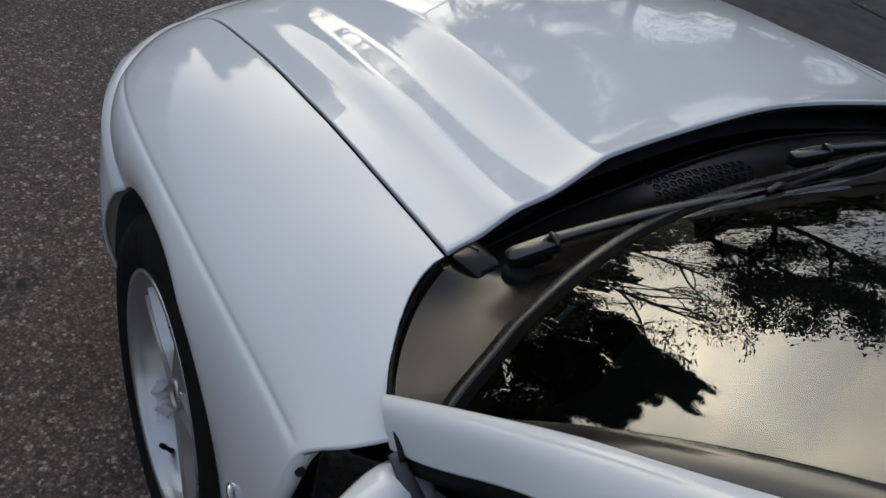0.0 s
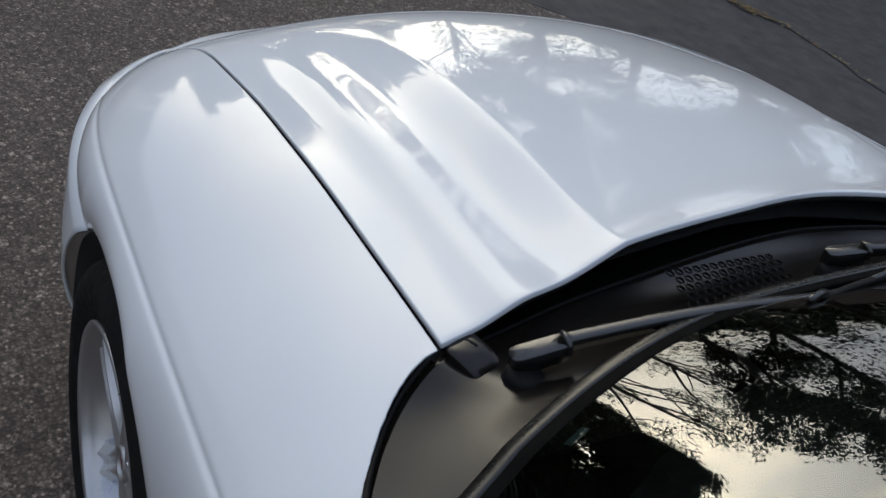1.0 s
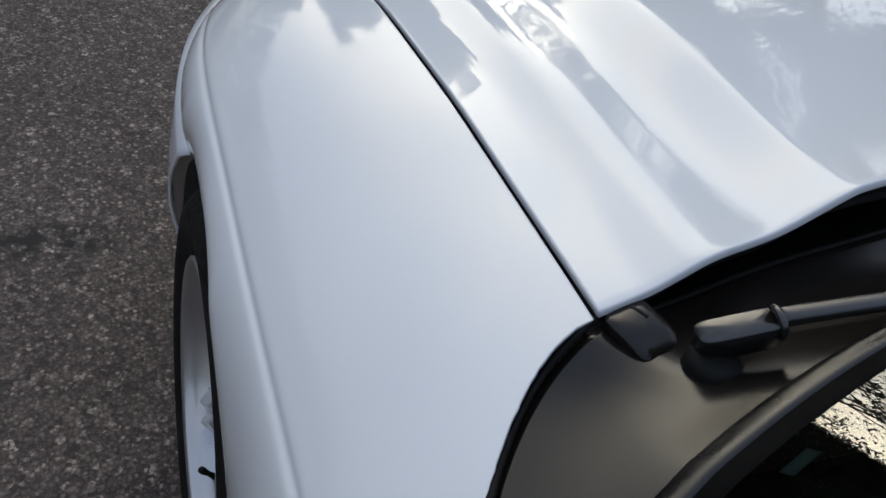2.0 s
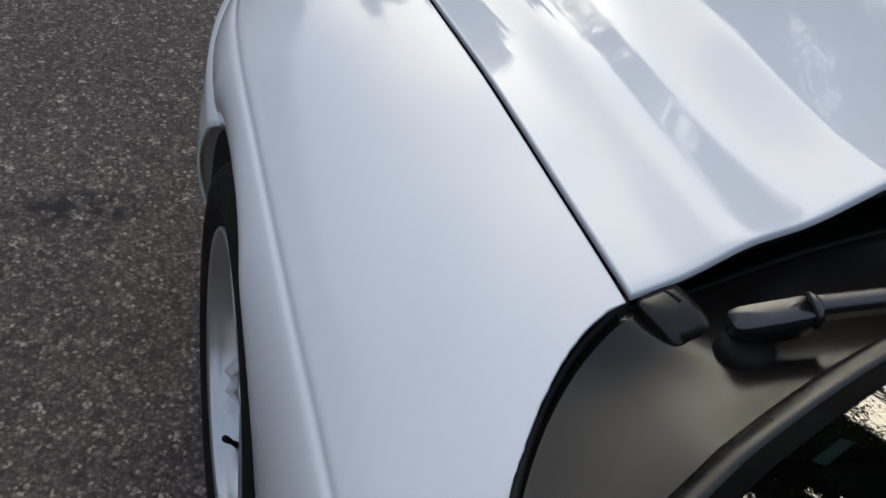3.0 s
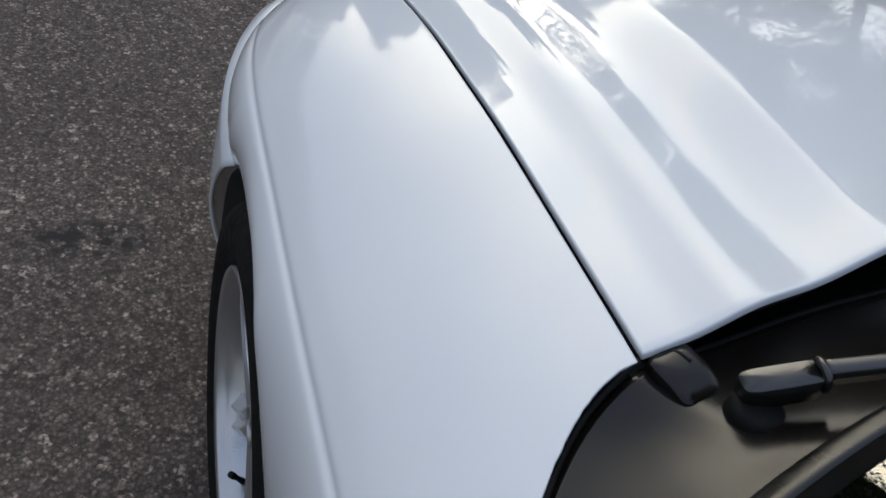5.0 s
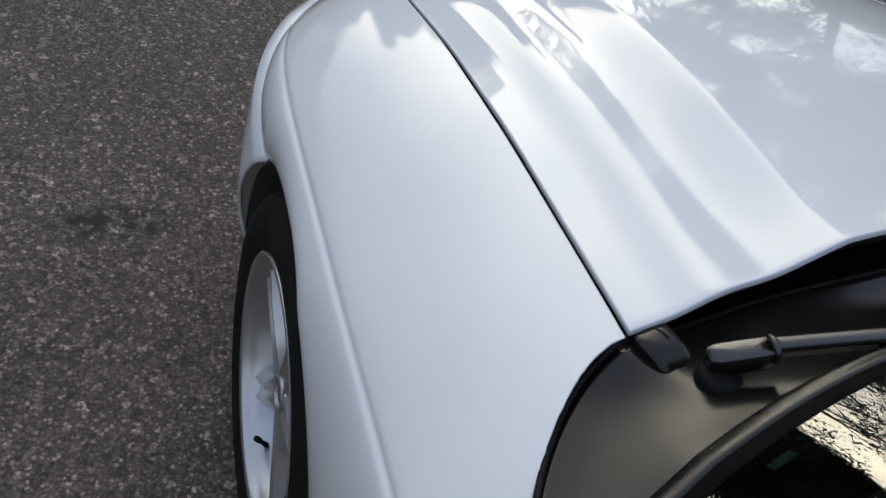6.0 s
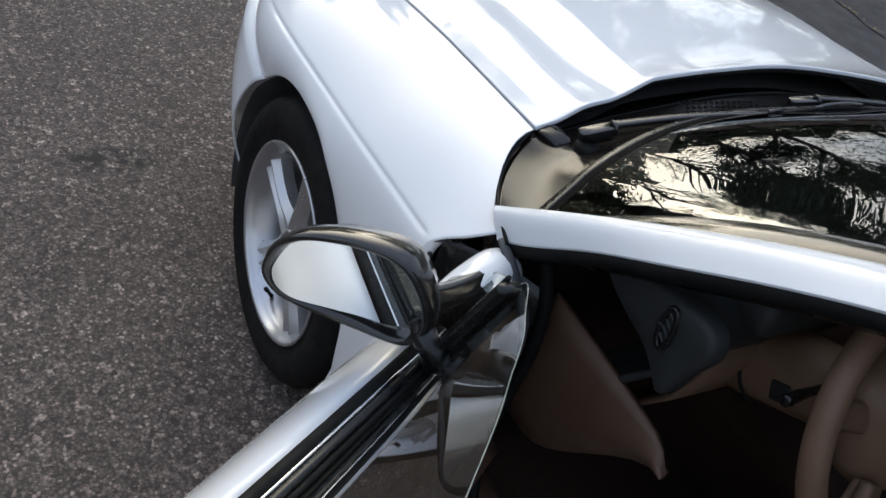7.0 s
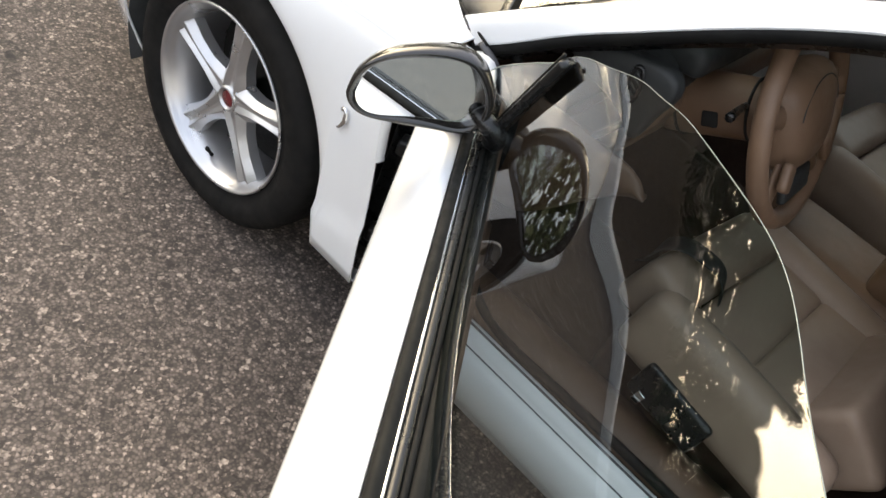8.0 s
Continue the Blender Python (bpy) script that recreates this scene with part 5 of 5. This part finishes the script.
make_washer_lid(car)
make_badges(car)
make_door(car)


# ---- kerb ----
def line_material():
    m = material("worn white kerb paint", (0.6, 0.6, 0.58), 0.8)
    f = noisy(m, 26.0, 5.0, 0.6)
    link(m, ramp(m, f, [(0.30, (0.20, 0.19, 0.18)), (0.36, (0.76, 0.76, 0.74)), (1.0, (0.82, 0.82, 0.80))]), shade(m).inputs["Base Color"])
    bump(m, noisy(m, 200.0), 0.4, 0.002)
    return m


def make_kerb():
    """A low kerb ahead of the car, in separate stones with worn white paint on the face."""
    kerb = tagged(new("kerb"), "low concrete kerb with worn white paint", "kerb", kind="structure")
    kerb.matrix_basis = pose(0, KERB_Y, 0, 0, 0, math.degrees(math.atan(KERB_SLOPE)))
    prof = [(0.0, 0.0), (0.012, 0.145), (0.018, 0.160), (0.032, 0.168), (0.15, 0.170), (0.155, 0.16), (0.155, -0.02)]
    p = np.array([[(x, y, z) for y, z in prof] for x in (-0.495, -0.492, -0.25, 0.0, 0.25, 0.492, 0.495)])
    p[0, :, 1:] = p[0, :, 1:] * 0.985 + 0.001
    p[-1, :, 1:] = p[-1, :, 1:] * 0.985 + 0.001
    me = grid_mesh("kerb_stone", p, flip=False)
    me.materials.append(line_material())
    for k in range(-7, 8):
        ob = new("kerb_stone", me)
        ob.parent = kerb
        ob.location = (k * 1.0, 0.004 * math.sin(k * 2.3), 0.002 * math.sin(k * 1.7))


KERB_Y, KERB_SLOPE = 3.72, 0.10
make_kerb()

LITTER = varied("dark soil and rotting leaves", (0.035, 0.028, 0.024), (0.080, 0.063, 0.052), 5.0, (0.85, 1.0), 70.0, 0.8, 0.02, spec=0.1)
WORN = varied("dark worn tar", (0.070, 0.065, 0.064), (0.110, 0.102, 0.099), 6.0, (0.75, 0.9), 160.0, 0.6, 0.006, spec=0.2)
LEAF = varied("fallen yellow-brown leaf", (0.12, 0.07, 0.03), (0.30, 0.22, 0.09), 9.0, (0.6, 0.8))


def make_bank(name, outline, low, high, mat, label, category):
    """A sheet with an upright edge all round."""
    bm = bmesh.new()
    ring = [[bm.verts.new((x, y, z)) for x, y in outline] for z in (low, high)]
    n = len(outline)
    for i in range(n):
        bm.faces.new((ring[0][i], ring[0][(i + 1) % n], ring[1][(i + 1) % n], ring[1][i]))
    bm.faces.new(ring[1])
    bmesh.ops.recalc_face_normals(bm, faces=bm.faces)
    return tagged(part(name, bm, mat, smooth=False), label, category, kind="structure")


make_bank("verge", [(x, KERB_Y + KERB_SLOPE * x + 0.16) for x in (-7.4, -3.7, 0.0, 3.7, 7.4)] + [(60, 12), (60, 60), (-60, 60), (-60, -1.5)], -0.05, 0.15, LITTER, "dark soil bank with rotting leaves behind the kerb", "verge")
edge_line = [(x + 0.020 * math.sin(k * 2.1) + 0.012 * math.sin(k * 5.3), y + 0.012 * math.sin(k * 1.3)) for k, (x, y) in enumerate(spline([(3.35, 3.90), (3.94, 3.11), (4.18, 2.80), (4.28, 2.44), (4.27, 2.02), (4.30, 1.40), (4.45, 0.60)], 24))]
skirt = [(x - 1.55 + 0.10 * math.sin(3.1 * x), y - 0.9 + 0.08 * math.sin(4.3 * y)) for x, y in edge_line]
make_bank("tar_apron", [(x - 0.012, y - 0.006) for x, y in edge_line] + skirt[::-1], -0.01, 0.003, WORN, "smooth worn tar along the cracked edge", "road")
make_bank("tar_patch", edge_line + [(8.0, -1.5), (16.0, -1.5), (16.0, 4.8), (5.0, 4.1)], -0.01, 0.008, WORN, "older darker tar beside a cracked edge", "road")


def make_litter():
    r = random.Random(4)
    lv, lf = [], []
    for k in range(210):
        f = min(max(r.gauss(8.0, 0.7), 0.0), 20.0) if k < 130 else r.random() * 20
        i = min(22, int(f))
        x = edge_line[i][0] * (1 - f + i) + edge_line[i + 1][0] * (f - i) + r.gauss(0, 0.035)
        y = edge_line[i][1] * (1 - f + i) + edge_line[i + 1][1] * (f - i) + r.gauss(0, 0.035)
        a, s, h = r.uniform(0, 6.28), r.uniform(0.010, 0.028), r.uniform(0.012, 0.022)
        c, d = math.cos(a) * s, math.sin(a) * s
        b = len(lv)
        lv += [(x - c, y - d, h), (x - 0.5 * d, y + 0.5 * c, h + 0.004), (x + c, y + d, h + 0.002), (x + 0.5 * d, y - 0.5 * c, h + 0.003)]
        lf.append((b, b + 1, b + 2, b + 3))
    me = bpy.data.meshes.new("fallen_leaves")
    me.from_pydata(lv, [], lf)
    tagged(put_part("fallen_leaves", me, LEAF), "yellow and brown leaves along the cracked edge", "leaves", kind="stuff")


make_litter()


# ---- trees round the lot ----
def leaf_material(name, a, b):
    m = material(name, a, 0.6)
    o = m.node_tree.nodes.new("ShaderNodeNewGeometry")
    link(m, ramp(m, o.outputs["Random Per Island"], [(0.0, a), (1.0, b)]), shade(m).inputs["Base Color"])
    return m


BARK = varied("grey brown bark", (0.06, 0.045, 0.035), (0.10, 0.08, 0.065), 6.0, (0.85, 0.95), 40.0, 0.8, 0.02)
NEEDLES = leaf_material("dark evergreen leaves", (0.030, 0.045, 0.018), (0.055, 0.075, 0.030))


def branch_grid(verts, faces, pts, radii, sides=6):
    p = tube(pts, radii, max(4, 3 * len(pts)), sides, capped=False)
    n, m = p.shape[:2]
    base = len(verts)
    verts += p.reshape(-1, 3).tolist()
    for i in range(n - 1):
        for j in range(m):
            faces.append((base + i * m + j, base + (i + 1) * m + j, base + (i + 1) * m + (j + 1) % m, base + i * m + (j + 1) % m))


def make_tree(seed, height, leafy, label, per=18, fine=1.0, clumps=0, girth=0.0, low=0.2, power=0.55):
    """clumps: sprays of leaves that fill out the crown; girth: its half width; power: how it narrows upwards."""
    rng = random.Random(seed)
    tree = tagged(new("tree"), label, "tree", "trees round the lot")
    verts, faces, tips = [], [], []

    def grow(p, d, length, r, depth):
        pts = [p]
        for k in range(3):
            d = (d + Vector((rng.uniform(-1, 1), rng.uniform(-1, 1), rng.uniform(-0.4, 0.7))) * 0.22).normalized()
            pts.append(pts[-1] + d * length / 3)
        branch_grid(verts, faces, [tuple(q) for q in pts], [r, r * 0.62], 8 if depth == 0 else 5 if depth < 3 else 3)
        if depth >= 2:
            tips.extend(pts[1:])
        if depth < 4:
            kids = (7 if depth == 0 else rng.randint(3, 4))
            for i in range(kids):
                f = rng.uniform(0.35, 1.0) if depth else 0.28 + 0.72 * i / (kids - 1)
                at = pts[min(2, int(f * 3))].lerp(pts[min(3, int(f * 3) + 1)], f * 3 % 1)
                a = rng.uniform(0, 2 * math.pi)
                out = Vector((math.cos(a), math.sin(a), rng.uniform(0.1, 0.8)))
                grow(at, (d * 0.45 + out).normalized(), length * rng.uniform(0.45, 0.62), r * 0.45, depth + 1)

    grow(Vector((0, 0, -0.1)), Vector((0, 0, 1)), height * 0.72, height * 0.022, 0)
    me = bpy.data.meshes.new("trunk")
    me.from_pydata(verts, [], faces)
    put_part("trunk", me, BARK, tree, "tapered trunk with bare forking limbs")
    if leafy:
        lv, lf = [], []
        tips = [q for q in tips if rng.random() <= leafy]
        for k in range(clumps):
            f, a = low + (1 - low) * rng.random(), rng.uniform(0, 2 * math.pi)
            wave = 0.88 + 0.12 * math.sin(17 * f + 2 * math.sin(3 * a))
            r = girth * (1 - f) ** power * wave * rng.random() ** 0.45
            tips.append(Vector((r * math.cos(a), r * math.sin(a), 0.95 * height * f)))
        for q in tips:
            for k in range(per):
                c = q + Vector((rng.gauss(0, 1), rng.gauss(0, 1), rng.gauss(0, 0.7))) * height * 0.030
                u = Vector((rng.gauss(0, 1), rng.gauss(0, 1), rng.gauss(0, 0.6))).normalized()
                w = u.cross(Vector((rng.gauss(0, 1), rng.gauss(0, 1), rng.gauss(0, 1)))).normalized()
                s = height * rng.uniform(0.007, 0.014) * fine
                i = len(lv)
                lv += [tuple(c - u * s * 1.6), tuple(c + w * s * 0.7), tuple(c + u * s * 1.6), tuple(c - w * s * 0.7)]
                lf.append((i, i + 1, i + 2, i + 3))
        lm = bpy.data.meshes.new("crown")
        lm.from_pydata(lv, [], lf)
        put_part("crown", lm, NEEDLES, tree, "loose crown of small dark leaves")
    return tree


TREES = [make_tree(3, 9.0, 1.0, "tall evergreen tree with a dense dark crown", 40, 0.75, 330, 5.0, 0.06), make_tree(8, 8.5, 0.10, "half bare tree with thin forked branches", 14, 0.7), make_tree(21, 10.0, 0.55, "broad dark-leaved tree at the lot's edge", 21, 0.62, 135, 4.2, 0.12, 0.36)]
# kind, degrees to the right of straight ahead, metres away, width, height
SPOTS = [(0, -8.5, 13.0, 0.34, 0.45), (0, -0.5, 11.0, 0.44, 0.60), (0, 10.5, 12.0, 0.34, 0.80), (1, 20, 12.5, 0.52, 0.80), (1, 28, 11.5, 0.42, 0.66), (2, 38.5, 11.5, 0.58, 0.74), (2, 47, 12.0, 0.62, 0.84), (2, 55, 14.5, 0.74, 1.0), (2, 63, 12.5, 0.62, 0.80), (0, 73, 13.5, 0.55, 0.70), (1, 81, 15.0, 0.60, 0.85), (0, 90, 16.0, 0.60, 0.75), (2, 112, 17.5, 0.7, 0.75), (0, 134, 17.8, 0.6, 0.7), (2, 160, 17.9, 0.7, 0.75), (1, 190, 18.0, 0.6, 0.75), (0, 220, 18.0, 0.6, 0.7), (2, 250, 19.0, 0.6, 0.6), (0, 283, 20.0, 0.5, 0.4)]
rng = random.Random(5)
kept = {}
for kind, az, far, size, tall in SPOTS:
    x, y = far * math.sin(radians(az)), far * math.cos(radians(az))
    t = TREES[kind]
    m = Matrix.Translation((x, y, 0)) @ Matrix.Rotation(rng.uniform(0, 6.28), 4, "Z") @ Matrix.Diagonal((size, size, tall, 1))
    if kind in kept:
        copy_thing(t, m @ kept[kind])
    else:
        kept[kind] = Matrix.Diagonal((1 / size, 1 / size, 1 / tall, 1))
        t.matrix_basis = m


def make_woods():
    """The far edge of the woods: a deep, ragged belt of leaves."""
    r = random.Random(12)
    lv, lf = [], []
    for k in range(34000):
        a = r.uniform(0, 2 * math.pi)
        d = r.uniform(24, 31)
        top = 3.0 + 1.6 * smooth01((0.52 - math.sin(a)) / 0.10) + 2.0 * smooth01((0.30 - math.sin(a)) / 0.10) + 1.5 * noise.noise((math.cos(a) * 6, math.sin(a) * 6, 0)) + 1.2 * noise.noise((math.cos(a) * 22, math.sin(a) * 22, 3))
        c = Vector((d * math.sin(a), d * math.cos(a), top * r.random() ** 0.7))
        u = Vector((r.gauss(0, 1), r.gauss(0, 1), r.gauss(0, 1))).normalized()
        w = u.cross(Vector((r.gauss(0, 1), r.gauss(0, 1), r.gauss(0, 1)))).normalized()
        s = r.uniform(0.16, 0.42)
        i = len(lv)
        lv += [tuple(c - u * s), tuple(c + w * s * 0.6), tuple(c + u * s), tuple(c - w * s * 0.6)]
        lf.append((i, i + 1, i + 2, i + 3))
    me = bpy.data.meshes.new("far_woods")
    me.from_pydata(lv, [], lf)
    tagged(put_part("far_woods", me, NEEDLES), "dark edge of distant woods round the lot", "woods", kind="stuff")


make_woods()
